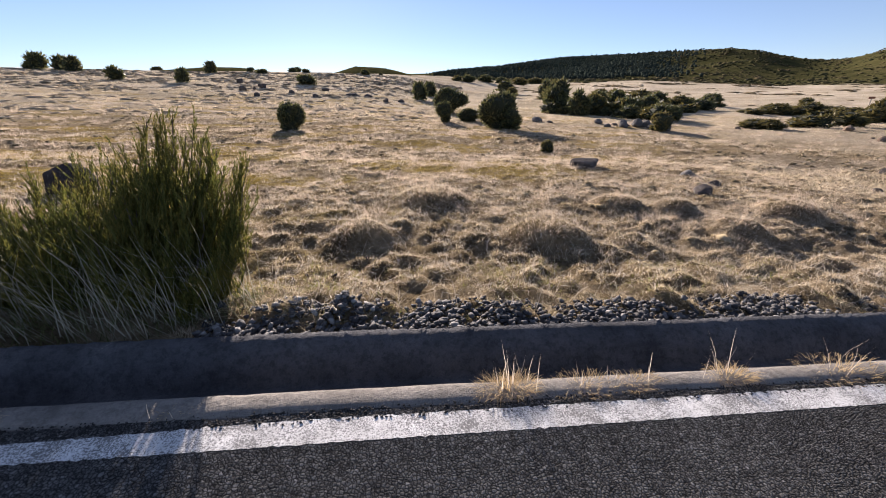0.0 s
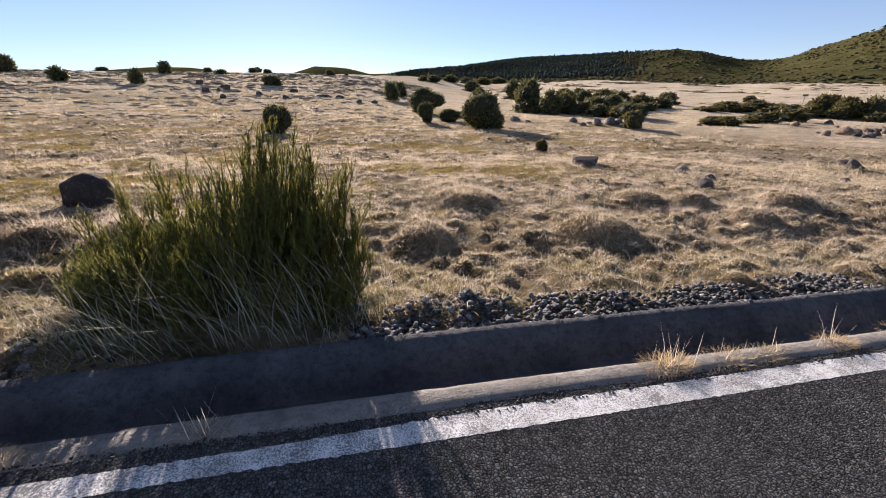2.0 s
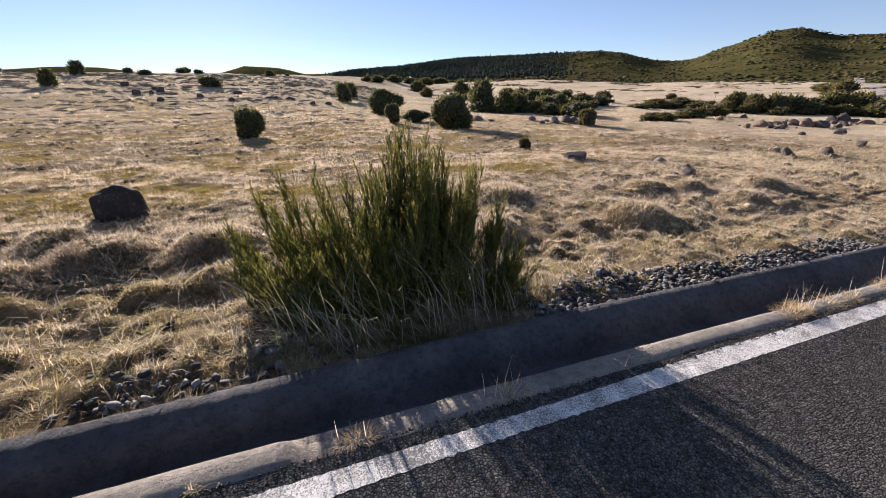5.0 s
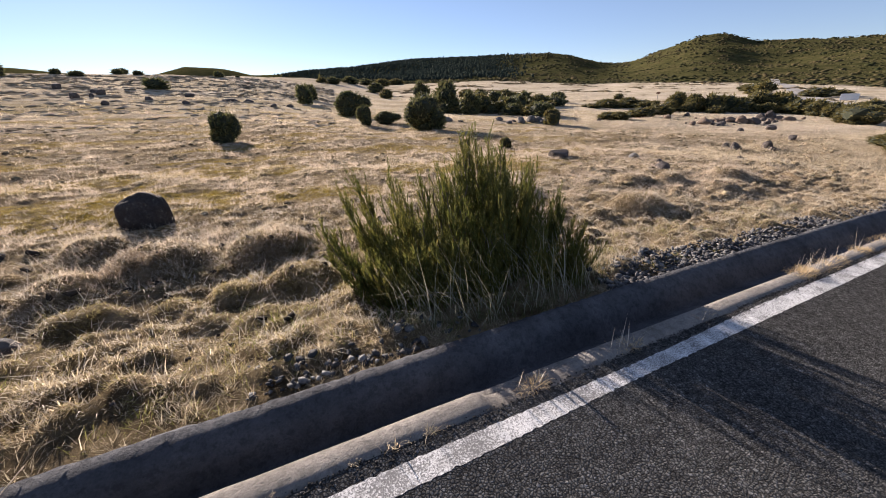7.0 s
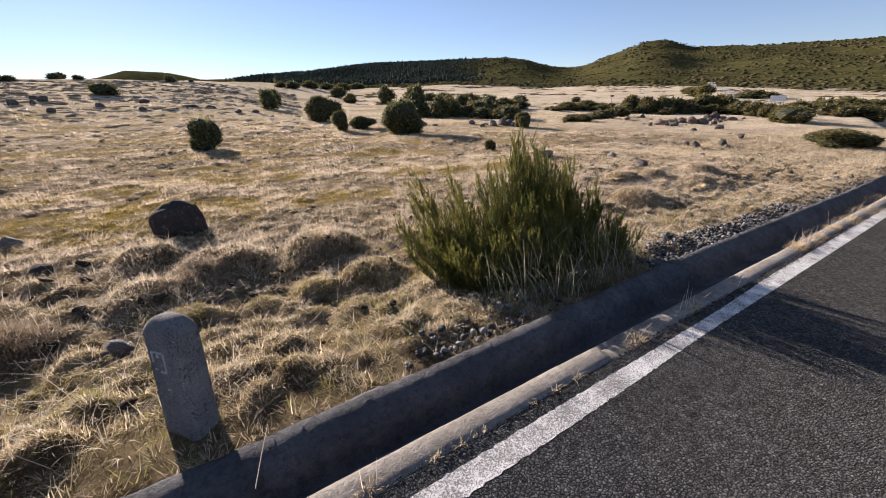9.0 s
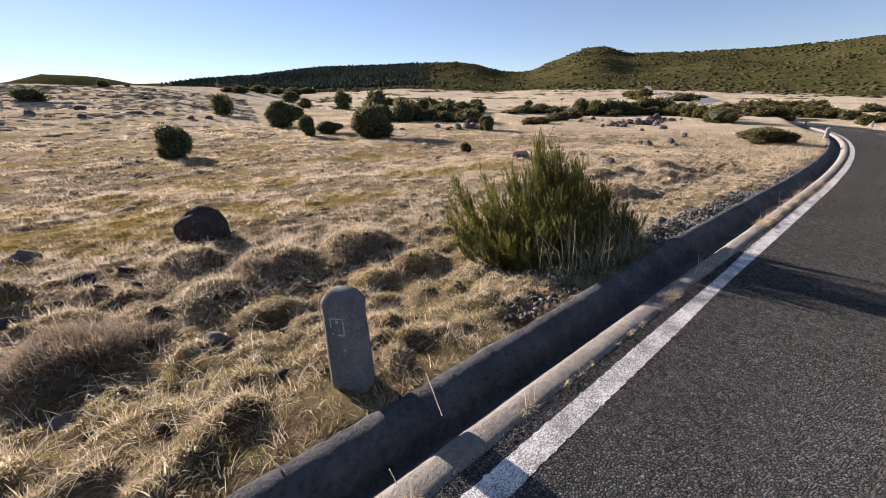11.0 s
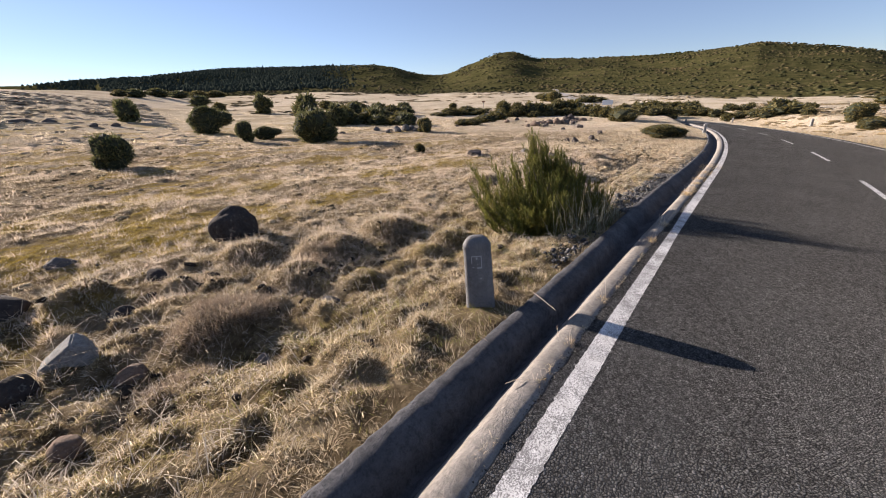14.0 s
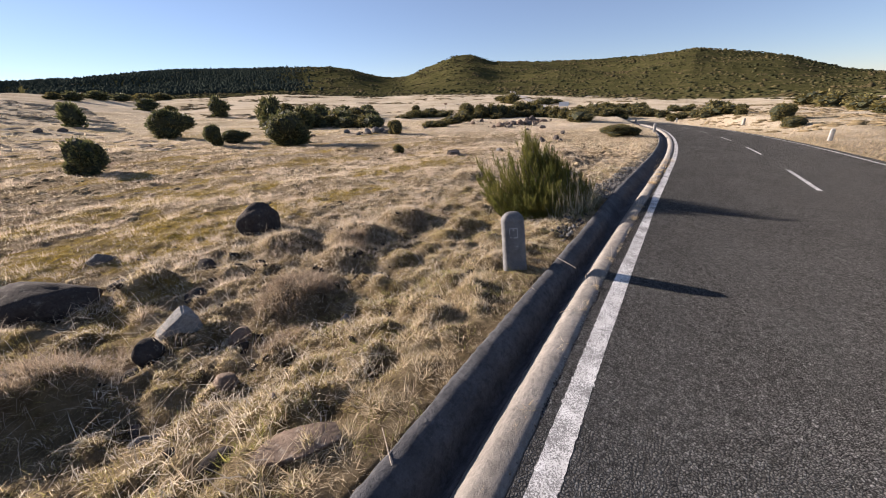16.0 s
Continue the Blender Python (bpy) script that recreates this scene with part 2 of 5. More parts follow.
def make_ground():
    n = Nodes("field_turf")
    soil = n.ramp(n.math("ADD", n.math("MULTIPLY", n.noise(9, 6, 0.7), 0.5), n.math("MULTIPLY", n.noise(46, 6, 0.8), 0.5)), [(0.30, (0.045, 0.034, 0.021)), (0.50, (0.14, 0.106, 0.063)), (0.72, (0.34, 0.26, 0.155))])
    straw = n.ramp(n.noise(1.1, 5, 0.65), [(0.3, (0.24, 0.185, 0.11)), (0.55, (0.42, 0.335, 0.22)), (0.8, (0.55, 0.45, 0.32))])
    col = n.mix(n.ramp(n.noise(3.2, 6, 0.7), [(0.42, 0.0), (0.68, 0.9)]), soil, straw)
    far_straw = n.ramp(n.noise(0.7, 9, 0.72, stretch=(0.5, 1.2, 1)), [(0.32, (0.15, 0.115, 0.075)), (0.44, (0.33, 0.265, 0.185)), (0.58, (0.50, 0.415, 0.31)), (0.74, (0.66, 0.565, 0.445))])
    far_straw = n.mix(n.ramp(n.noise(9, 7, 0.75, stretch=(0.7, 1, 1)), [(0.42, 0.8), (0.56, 0.0)]), far_straw, (0.13, 0.098, 0.06))
    far_straw = n.mix(n.ramp(n.noise(0.35, 6, 0.7, stretch=(0.6, 1, 1)), [(0.46, 0.0), (0.62, 0.75)]), far_straw, (0.24, 0.175, 0.10))
    # straw is mixed towards paler tones with distance from the eye point
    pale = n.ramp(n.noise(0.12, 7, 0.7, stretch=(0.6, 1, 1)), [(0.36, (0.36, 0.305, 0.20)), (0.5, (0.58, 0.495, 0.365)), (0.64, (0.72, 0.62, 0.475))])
    far_straw = n.mix(n.attribute("pale_by_distance"), far_straw, pale)
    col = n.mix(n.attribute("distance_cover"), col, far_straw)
    moss = n.math("MULTIPLY", n.ramp(n.noise(11, 6, 0.75), [(0.36, 0.0), (0.58, 0.95)]), n.ramp(n.noise(1.9, 5, 0.7, stretch=(0.7, 1.3, 1)), [(0.40, 0.25), (0.55, 1.0)]))
    col = n.mix(n.math("MULTIPLY", moss, n.attribute("moss_cover")), col, n.ramp(n.noise(14, 4), [(0.3, (0.21, 0.152, 0.026)), (0.7, (0.46, 0.32, 0.065))]))
    heath = n.ramp(n.noise(0.10, 8, 0.72), [(0.32, (0.033, 0.034, 0.014)), (0.52, (0.064, 0.060, 0.024)), (0.66, (0.100, 0.083, 0.038)), (0.78, (0.22, 0.175, 0.11))])
    col = n.mix(n.attribute("heath_cover"), col, heath)
    h = n.math("ADD", n.math("MULTIPLY", n.noise(40, 7, 0.8), 1.3), n.math("MULTIPLY", n.noise(9, 5, 0.7), 1.2))
    clumps = n.math("MULTIPLY", n.noise(3.6, 9, 0.75, stretch=(0.7, 1, 1)), n.attribute("distance_cover"))
    return n.finish(col, 1.0, n.bump(clumps, 0.75, 0.2, n.bump(h, 1.0, 0.06)), 0.0)


def make_blades(name, lo, mid, hi, green, glow=0.58):
    n = Nodes(name)
    col = n.ramp(n.geo.outputs["Random Per Island"], [(0.0, lo), (0.35, mid), (0.8, hi), (1.0, green)])
    col = n.mix(n.ramp(n.noise(0.8, 4), [(0.4, 0.0), (0.7, 0.55)]), col, mid)
    col = n.mix(0.35, col, n.mix(n.noise(2.0, 3), lo, hi))
    return n.finish(col, 0.75, None, 0.15, glow)


def make_leaf(name, stops, glow=0.35, rough=0.6, spec=0.25):
    n = Nodes(name)
    col = n.ramp(n.geo.outputs["Random Per Island"], stops)
    col = n.mix(n.ramp(n.noise(1.6, 3), [(0.35, 0.0), (0.7, 0.5)]), col, stops[-1][1])
    return n.finish(col, rough, None, spec, glow)


def make_far_heath():
    n = Nodes("hillside_heath")
    col = n.ramp(n.geo.outputs["Random Per Island"], [(0.0, (0.021, 0.026, 0.012)), (0.5, (0.040, 0.042, 0.018)), (0.85, (0.060, 0.056, 0.024)), (1.0, (0.085, 0.072, 0.034))])
    col = n.mix(n.ramp(n.noise(0.022, 6, 0.65), [(0.42, 0.0), (0.62, 0.8)]), col, (0.105, 0.078, 0.042))
    col = n.mix(n.ramp(n.noise(0.035, 5, 0.65), [(0.50, 0.0), (0.66, 0.75)]), col, (0.026, 0.034, 0.014))
    return n.finish(col, 1.0, None, 0.02, 0.08)


def make_bark(name, a, b):
    n = Nodes(name)
    g = n.noise(30, 5, 0.7, stretch=(1, 1, 0.2))
    return n.finish(n.ramp(g, [(0.3, a), (0.7, b)]), 0.9, n.bump(g, 0.6, 0.01), 0.15)


def make_asphalt():
    n = Nodes("old_asphalt")
    warp = n.tree.nodes.new("ShaderNodeTexNoise")
    warp.inputs["Scale"].default_value = 90
    n.put(warp.inputs["Vector"], n.geo.outputs["Position"])
    shift = n.tree.nodes.new("ShaderNodeVectorMath")
    shift.operation = "MULTIPLY_ADD"
    n.put(shift.inputs[0], warp.outputs["Color"])
    shift.inputs[1].default_value = (0.010, 0.010, 0.010)
    n.put(shift.inputs[2], n.geo.outputs["Position"])
    where = shift.outputs[0]
    flake = n.cells(66, "Color", where)
    fine = n.noise(230, 4, 0.8)
    sep = n.tree.nodes.new("ShaderNodeSeparateColor")
    n.put(sep.inputs[0], flake)
    stone = n.ramp(sep.outputs[0], [(0.0, (0.094, 0.091, 0.087)), (0.5, (0.140, 0.137, 0.130)), (0.88, (0.168, 0.164, 0.156)), (1.0, (0.215, 0.211, 0.202))])
    edge = n.cells(66, "Distance", where, "DISTANCE_TO_EDGE")
    tar = n.mix(n.ramp(n.math("ADD", edge, n.math("MULTIPLY", fine, 0.10)), [(0.07, 0.92), (0.22, 0.0)]), stone, (0.030, 0.029, 0.028))
    worn = n.ramp(n.noise(0.7, 5, 0.6), [(0.35, 0.98), (0.7, 1.20)])
    coarse = n.ramp(n.noise(26, 4, 0.85), [(0.36, 0.62), (0.5, 1.0), (0.66, 1.5)])
    col = n.mix(1.0, n.mix(1.0, tar, coarse, "MULTIPLY"), worn, "MULTIPLY")
    col = n.mix(n.ramp(n.noise(1.7, 5, stretch=(0.3, 1, 1)), [(0.5, 0.0), (0.8, 0.35)]), col, (0.124, 0.125, 0.12))
    h = n.math("ADD", n.ramp(edge, [(0.0, 0.0), (0.28, 1.0)], True), n.math("ADD", n.math("MULTIPLY", fine, 0.7), n.math("MULTIPLY", sep.outputs[0], 0.5)))
    n.bsdf.inputs["Diffuse Roughness"].default_value = 1.0
    return n.finish(col, n.ramp(n.noise(60, 3), [(0.3, 0.5), (0.7, 0.85)]), n.bump(h, 1.0, 0.011), 0.0)


def make_paint():
    n = Nodes("worn_road_paint")
    dist = n.cells(85, "Distance")
    grain = n.noise(125, 4, 0.75)
    patch = n.noise(5, 5, 0.7)
    keep = n.ramp(n.math("ADD", n.math("MULTIPLY", grain, 0.8), n.math("MULTIPLY", patch, 0.35)), [(0.535, 1.0), (0.615, 0.0)])
    white = n.ramp(n.noise(9, 5, 0.7), [(0.3, (0.50, 0.49, 0.47)), (0.7, (0.78, 0.77, 0.75))])
    col = n.mix(n.math("MULTIPLY", keep, 0.8), white, (0.08, 0.077, 0.073))
    h = n.math("ADD", n.math("MULTIPLY", dist, -1.3), n.math("MULTIPLY", keep, -0.5))
    return n.finish(col, 0.95, n.bump(h, 0.3, 0.002), 0.0)


def make_concrete(name, dark, light, stain, scale=1.0):
    n = Nodes(name)
    g = n.noise(90 * scale, 5, 0.7)
    p = n.noise(3.2 * scale, 6, 0.65)
    col = n.ramp(p, [(0.3, dark), (0.7, light)])
    col = n.mix(n.ramp(g, [(0.35, 0.35), (0.65, 0.0)]), col, stain)
    col = n.mix(n.ramp(n.noise(1.4 * scale, 6, 0.7, stretch=(0.5, 2, 2)), [(0.55, 0.0), (0.72, 0.6)]), col, stain)
    pits = n.ramp(n.cells(60 * scale, "Distance"), [(0.0, 0.0), (0.2, 1.0)])
    rough = n.noise(22 * scale, 6, 0.75)
    col = n.mix(n.ramp(rough, [(0.40, 0.45), (0.52, 0.0)]), col, stain)
    h = n.math("ADD", n.math("MULTIPLY", g, 0.8), n.math("ADD", n.math("MULTIPLY", pits, 0.5), n.math("MULTIPLY", rough, 1.6)))
    return n.finish(col, 0.9, n.bump(h, 0.9, 0.013), 0.08)


def make_pitted():
    """Old grey granite, pitted and flecked with lichen."""
    n = Nodes("milestone_granite")
    base = n.ramp(n.noise(6, 6, 0.7), [(0.3, (0.12, 0.119, 0.122)), (0.7, (0.24, 0.236, 0.232))])
    grain = n.noise(120, 4, 0.7)
    base = n.mix(n.ramp(grain, [(0.35, 0.5), (0.6, 0.0)]), base, (0.055, 0.055, 0.06))
    pit = n.ramp(n.math("ADD", n.cells(95), n.math("MULTIPLY", n.noise(16, 5, 0.7), 0.9)), [(0.50, 1.0), (0.78, 0.0)])
    base = n.mix(n.math("MULTIPLY", pit, 0.6), base, (0.035, 0.034, 0.036))
    fleck = n.ramp(n.math("ADD", n.cells(30, "Distance", None), n.math("MULTIPLY", n.noise(14, 5, 0.7), 0.7)), [(0.36, 0.8), (0.44, 0.0)])
    col = n.mix(fleck, base, (0.42, 0.42, 0.40))
    h = n.math("ADD", n.math("MULTIPLY", pit, -1.5), n.math("MULTIPLY", grain, 0.5))
    return n.finish(col, 0.95, n.bump(h, 0.9, 0.008), 0.1)


def make_rock(name, dark, light, lichen):
    n = Nodes(name)
    where = n.geo.outputs["Position"]
    g = n.noise(34, 6, 0.75)
    p = n.noise(4.5, 5, 0.7)
    col = n.mix(n.ramp(g, [(0.3, 0.0), (0.7, 1.0)]), n.ramp(p, [(0.3, dark), (0.7, light)]), dark)
    col = n.mix(n.ramp(n.noise(11, 6, 0.75), [(0.58, 0.0), (0.66, 0.7)]), col, lichen)
    h = n.math("ADD", g, n.math("MULTIPLY", p, 2))
    return n.finish(col, 0.95, n.bump(h, 0.8, 0.02), 0.06)


def make_grit():
    n = Nodes("crushed_basalt")
    g = n.noise(70, 5, 0.7)
    col = n.ramp(n.geo.outputs["Random Per Island"], [(0.0, (0.026, 0.026, 0.029)), (0.5, (0.068, 0.067, 0.068)), (0.85, (0.145, 0.142, 0.138)), (1.0, (0.30, 0.29, 0.27))])
    col = n.mix(n.ramp(g, [(0.35, 0.5), (0.6, 0.0)]), col, (0.06, 0.055, 0.05))
    return n.finish(col, 0.85, n.bump(g, 0.6, 0.006), 0.25)


def make_plain(name, colour, rough=0.6, metal=0.0):
    n = Nodes(name)
    col = n.mix(n.ramp(n.noise(12, 5, 0.7), [(0.4, 0.0), (0.8, 0.4)]), colour, tuple(0.6 * c for c in colour))
    m = n.finish(col, rough)
    n.bsdf.inputs["Metallic"].default_value = metal
    return m


TURF = make_ground()
STRAW = make_blades("dry_straw", (0.42, 0.30, 0.16), (0.70, 0.58, 0.40), (0.84, 0.74, 0.57), (0.17, 0.18, 0.05))
MAT_STRAW = make_blades("matted_straw", (0.26, 0.175, 0.085), (0.56, 0.43, 0.255), (0.78, 0.64, 0.43), (0.16, 0.17, 0.04), 0.5)
WISP = make_blades("wispy_dead_grass", (0.36, 0.28, 0.20), (0.60, 0.485, 0.37), (0.78, 0.66, 0.53), (0.42, 0.36, 0.22), 0.55)
GREY_STRAW = make_blades("bleached_straw", (0.34, 0.28, 0.215), (0.60, 0.51, 0.41), (0.79, 0.70, 0.59), (0.15, 0.15, 0.08), 0.45)
# grass at the broom's foot: the shade there is put into the green
SHADED_GREEN = make_blades("shaded_green_grass", (0.045, 0.060, 0.018), (0.09, 0.105, 0.032), (0.17, 0.165, 0.065), (0.22, 0.20, 0.10), 0.3)
FOOT_STRAW = make_blades("grey_green_straw", (0.18, 0.172, 0.115), (0.35, 0.325, 0.235), (0.58, 0.53, 0.41), (0.10, 0.13, 0.04), 0.3)
PALE_STRAW = make_blades("pale_straw", (0.48, 0.39, 0.27), (0.66, 0.57, 0.43), (0.80, 0.72, 0.58), (0.55, 0.44, 0.28), 0.3)
NEAR_GREEN = make_blades("short_mixed_turf", (0.17, 0.155, 0.045), (0.38, 0.315, 0.11), (0.62, 0.50, 0.27), (0.20, 0.20, 0.05))
KERB_GREEN = make_blades("fresh_green_grass", (0.12, 0.15, 0.03), (0.24, 0.26, 0.055), (0.42, 0.37, 0.13), (0.50, 0.41, 0.22))
WEED_STRAW = make_blades("golden_weed_straw", (0.36, 0.25, 0.12), (0.56, 0.42, 0.23), (0.74, 0.60, 0.39), (0.30, 0.25, 0.10))
GREEN_GRASS = make_blades("short_green_grass", (0.16, 0.138, 0.032), (0.30, 0.238, 0.058), (0.46, 0.35, 0.12), (0.50, 0.40, 0.21))
BROOM_LEAF = make_leaf("broom_leaf", [(0.0, (0.046, 0.062, 0.015)), (0.45, (0.098, 0.126, 0.026)), (0.8, (0.17, 0.172, 0.036)), (1.0, (0.26, 0.20, 0.055))], 0.50)
HEATH_LEAF = make_leaf("heath_leaf", [(0.0, (0.040, 0.052, 0.022)), (0.55, (0.085, 0.098, 0.038)), (0.9, (0.14, 0.135, 0.05)), (1.0, (0.19, 0.16, 0.07))], 0.3)
HEATH_OLIVE = make_leaf("olive_heath_leaf", [(0.0, (0.065, 0.062, 0.020)), (0.55, (0.125, 0.112, 0.034)), (1.0, (0.20, 0.16, 0.06))], 0.3)
FAR_TURF = make_leaf("far_turf", [(0.0, (0.25, 0.20, 0.14)), (0.6, (0.40, 0.335, 0.245)), (1.0, (0.52, 0.44, 0.33))], 0.1, 1.0, 0.0)
# near-black core colour puts the shade inside a shrub into its material
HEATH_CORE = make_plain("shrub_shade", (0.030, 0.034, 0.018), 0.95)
HUMMOCK = make_leaf("dead_turf_clump", [(0.0, (0.07, 0.055, 0.032)), (0.5, (0.17, 0.13, 0.075)), (0.85, (0.30, 0.24, 0.15)), (1.0, (0.40, 0.33, 0.21))], 0.15, 1.0, 0.0)
HEATHER = make_leaf("brown_heather", [(0.0, (0.10, 0.078, 0.045)), (0.6, (0.16, 0.125, 0.072)), (1.0, (0.26, 0.20, 0.12))], 0.1, 1.0, 0.0)
FAR_HEATH = make_far_heath()
# needle colour lifted to an even grey-green, aerial haze put into it
PINE_LEAF = make_leaf("hazed_pine_needles", [(0.0, (0.030, 0.038, 0.031)), (0.6, (0.034, 0.043, 0.034)), (1.0, (0.039, 0.048, 0.037))], 0.1, 1.0, 0.0)
BARK = make_bark("grey_bark", (0.06, 0.05, 0.04), (0.17, 0.14, 0.11))
GREEN_TWIG = make_bark("green_twig", (0.070, 0.078, 0.020), (0.16, 0.155, 0.045))
ASPHALT = make_asphalt()
PAINT = make_paint()
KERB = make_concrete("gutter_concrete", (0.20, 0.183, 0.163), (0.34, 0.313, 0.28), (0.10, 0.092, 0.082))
# the same concrete for the channel, with its deep shade put into the colour
KERB_SHADED = make_concrete("shaded_weathered_concrete", (0.062, 0.063, 0.068), (0.140, 0.140, 0.146), (0.026, 0.027, 0.030))
STONE_POST = make_pitted()
WHITE_STONE = make_concrete("whitewashed_stone", (0.26, 0.253, 0.24), (0.40, 0.39, 0.37), (0.13, 0.126, 0.115), 1.5)
ROCK = make_rock("basalt_rock", (0.065, 0.055, 0.05), (0.19, 0.165, 0.15), (0.26, 0.255, 0.225))
PALE_ROCK = make_rock("weathered_pale_rock", (0.10, 0.094, 0.09), (0.25, 0.235, 0.22), (0.36, 0.345, 0.31))
WARM_ROCK = make_rock("brown_weathered_rock", (0.13, 0.095, 0.072), (0.29, 0.225, 0.175), (0.36, 0.315, 0.26))
GRIT = make_grit()
TAR_GRIT = make_rock("tarry_grit", (0.030, 0.029, 0.028), (0.10, 0.096, 0.09), (0.24, 0.225, 0.20))
CLOD = make_rock("dark_earth", (0.030, 0.024, 0.019), (0.095, 0.078, 0.060), (0.17, 0.15, 0.12))
TRACK = make_concrete("track_gravel", (0.30, 0.28, 0.26), (0.42, 0.40, 0.37), (0.2, 0.18, 0.15), 0.3)
BOARD = make_plain("white_board", (0.72, 0.72, 0.72), 0.5)
BROWN_BOARD = make_plain("brown_board", (0.16, 0.07, 0.04), 0.6)
POLE = make_plain("grey_pole", (0.25, 0.24, 0.22), 0.6)
MARK = make_plain("pale_lettering", (0.40, 0.40, 0.39), 0.95)
DARK_ROCK = make_rock("dark_basalt", (0.035, 0.030, 0.028), (0.105, 0.090, 0.080), (0.17, 0.16, 0.135))
DEAD_TWIG = make_blades("dead_heather_twig", (0.12, 0.088, 0.062), (0.30, 0.225, 0.155), (0.50, 0.40, 0.29), (0.16, 0.13, 0.08), 0.4)


# ---- mesh helpers ----
def mesh(name, verts, faces, material, smooth_faces=False):
    me = bpy.data.meshes.new(name)
    me.from_pydata([tuple(v) for v in verts], [], [tuple(f) for f in faces])
    me.materials.append(material)
    if smooth_faces:
        me.polygons.foreach_set("use_smooth", [True] * len(me.polygons))
    me.update()
    return me


def soup(name, verts, loops, sizes, material):
    """A large mesh from arrays: points, the corners of all faces in a row, and the number of corners of each."""
    me = bpy.data.meshes.new(name)
    sizes = np.asarray(sizes, np.int32)
    me.vertices.add(len(verts))
    me.vertices.foreach_set("co", np.asarray(verts, np.float32).ravel())
    me.loops.add(len(loops))
    me.loops.foreach_set("vertex_index", np.asarray(loops, np.int32))
    me.polygons.add(len(sizes))
    me.polygons.foreach_set("loop_start", np.concatenate([[0], np.cumsum(sizes)[:-1]]).astype(np.int32))
    me.materials.append(material)
    me.update(calc_edges=True)
    return me


def part(name, bm, material, parent, label=""):
    me = bpy.data.meshes.new(name)
    bm.to_mesh(me)
    bm.free()
    me.materials.append(material)
    ob = new(name, me)
    ob.parent = parent
    return tagged(ob, label)


def part_mesh(name, me, parent, label=""):
    ob = new(name, me)
    ob.parent = parent
    return tagged(ob, label)


def sweep(name, profile, xs, material, closed=True, wobble=None):
    """A profile of (across, height over the road) swept along the road."""
    n = len(profile)
    verts, faces = [], []
    for i, x in enumerate(xs):
        for j, (d, h) in enumerate(profile):
            if wobble:
                d, h = wobble(x, j, d, h)
            verts.append((x, d + float(bend(x)), float(road_z(x, d)) + h))
    for i in range(len(xs) - 1):
        for j in range(n if closed else n - 1):
            a, b = i * n + j, i * n + (j + 1) % n
            faces.append((a, b, b + n, a + n))
    if closed:
        faces += [tuple(range(n))[::-1], tuple(range((len(xs) - 1) * n, len(xs) * n))]
    me = mesh(name, verts, faces, material)
    bm = bmesh.new()
    bm.from_mesh(me)
    bmesh.ops.recalc_face_normals(bm, faces=bm.faces)
    bm.to_mesh(me)
    bm.free()
    return me


# ---- ground: one sheet to the horizon ----
def steps(lo, hi, fine, reach_lo, reach_hi, grow):
    """Grid lines: even from lo to hi, then wider and wider apart."""
    v = list(np.arange(lo, hi, fine))
    s = fine
    while v[-1] < reach_hi:
        s *= grow if v[-1] - hi < 40 else 1.06
        v.append(v[-1] + s)
    s, low = fine, [lo]
    while low[-1] > reach_lo:
        s *= grow if lo - low[-1] < 40 else 1.06
        low.append(low[-1] - s)
    return np.array(low[:0:-1] + v)


def build_ground():
    gx = steps(-10.5, 8.0, 0.075, -1700, 1700, 1.035)
    gy = steps(1.9, 9.5, 0.065, -1300, 1800, 1.035)
    X, Y = np.meshgrid(gx, gy)
    Z = ground_z(X, Y)
    nx, ny = len(gx), len(gy)
    i = np.arange(nx * ny).reshape(ny, nx)
    q = np.stack([i[:-1, :-1], i[:-1, 1:], i[1:, 1:], i[1:, :-1]], -1).reshape(-1, 4)
    me = soup("ground", np.stack([X, Y, Z], -1).reshape(-1, 3), q.ravel(), np.full(len(q), 4), TURF)
    me.polygons.foreach_set("use_smooth", np.ones(len(q), bool))
    u, v = X - EYE_X, Y - EYE_Y
    r, az = np.hypot(u, v), np.arctan2(u, v)
    foot = np.interp(az, AZ, FOOT_R)
    edge = 18 * ripple(X, Y, 50, 1.1) + 7 * ripple(X, Y, 13, 2.7)
    heath = smooth(-4, 10, r - foot + edge)
    heath = heath * smooth(math.radians(-2), math.radians(6), az) + smooth(240, 300, r) * smooth(math.radians(6), math.radians(-2), az)
    moss = mossy(X, Y) * (0.25 + 0.75 * smooth(4.5, 7.0, Y))
    for name, val in (("heath_cover", heath), ("moss_cover", moss), ("distance_cover", 0.75 * smooth(5, 14, r) + 0.25 * smooth(14, 30, r)), ("pale_by_distance", 0.62 * smooth(14, 42, r))):
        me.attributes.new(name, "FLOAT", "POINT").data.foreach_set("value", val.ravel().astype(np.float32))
    tagged(new("ground", me), "rolling plateau of dry straw-coloured grass with mossy patches and dark heath hills", "ground", kind="structure")


build_ground()

# ---- road ----
ROAD_X = np.concatenate([np.arange(-40, -12, 2.0), np.arange(-12, 12, 0.5), np.arange(12, 70, 2.0)])


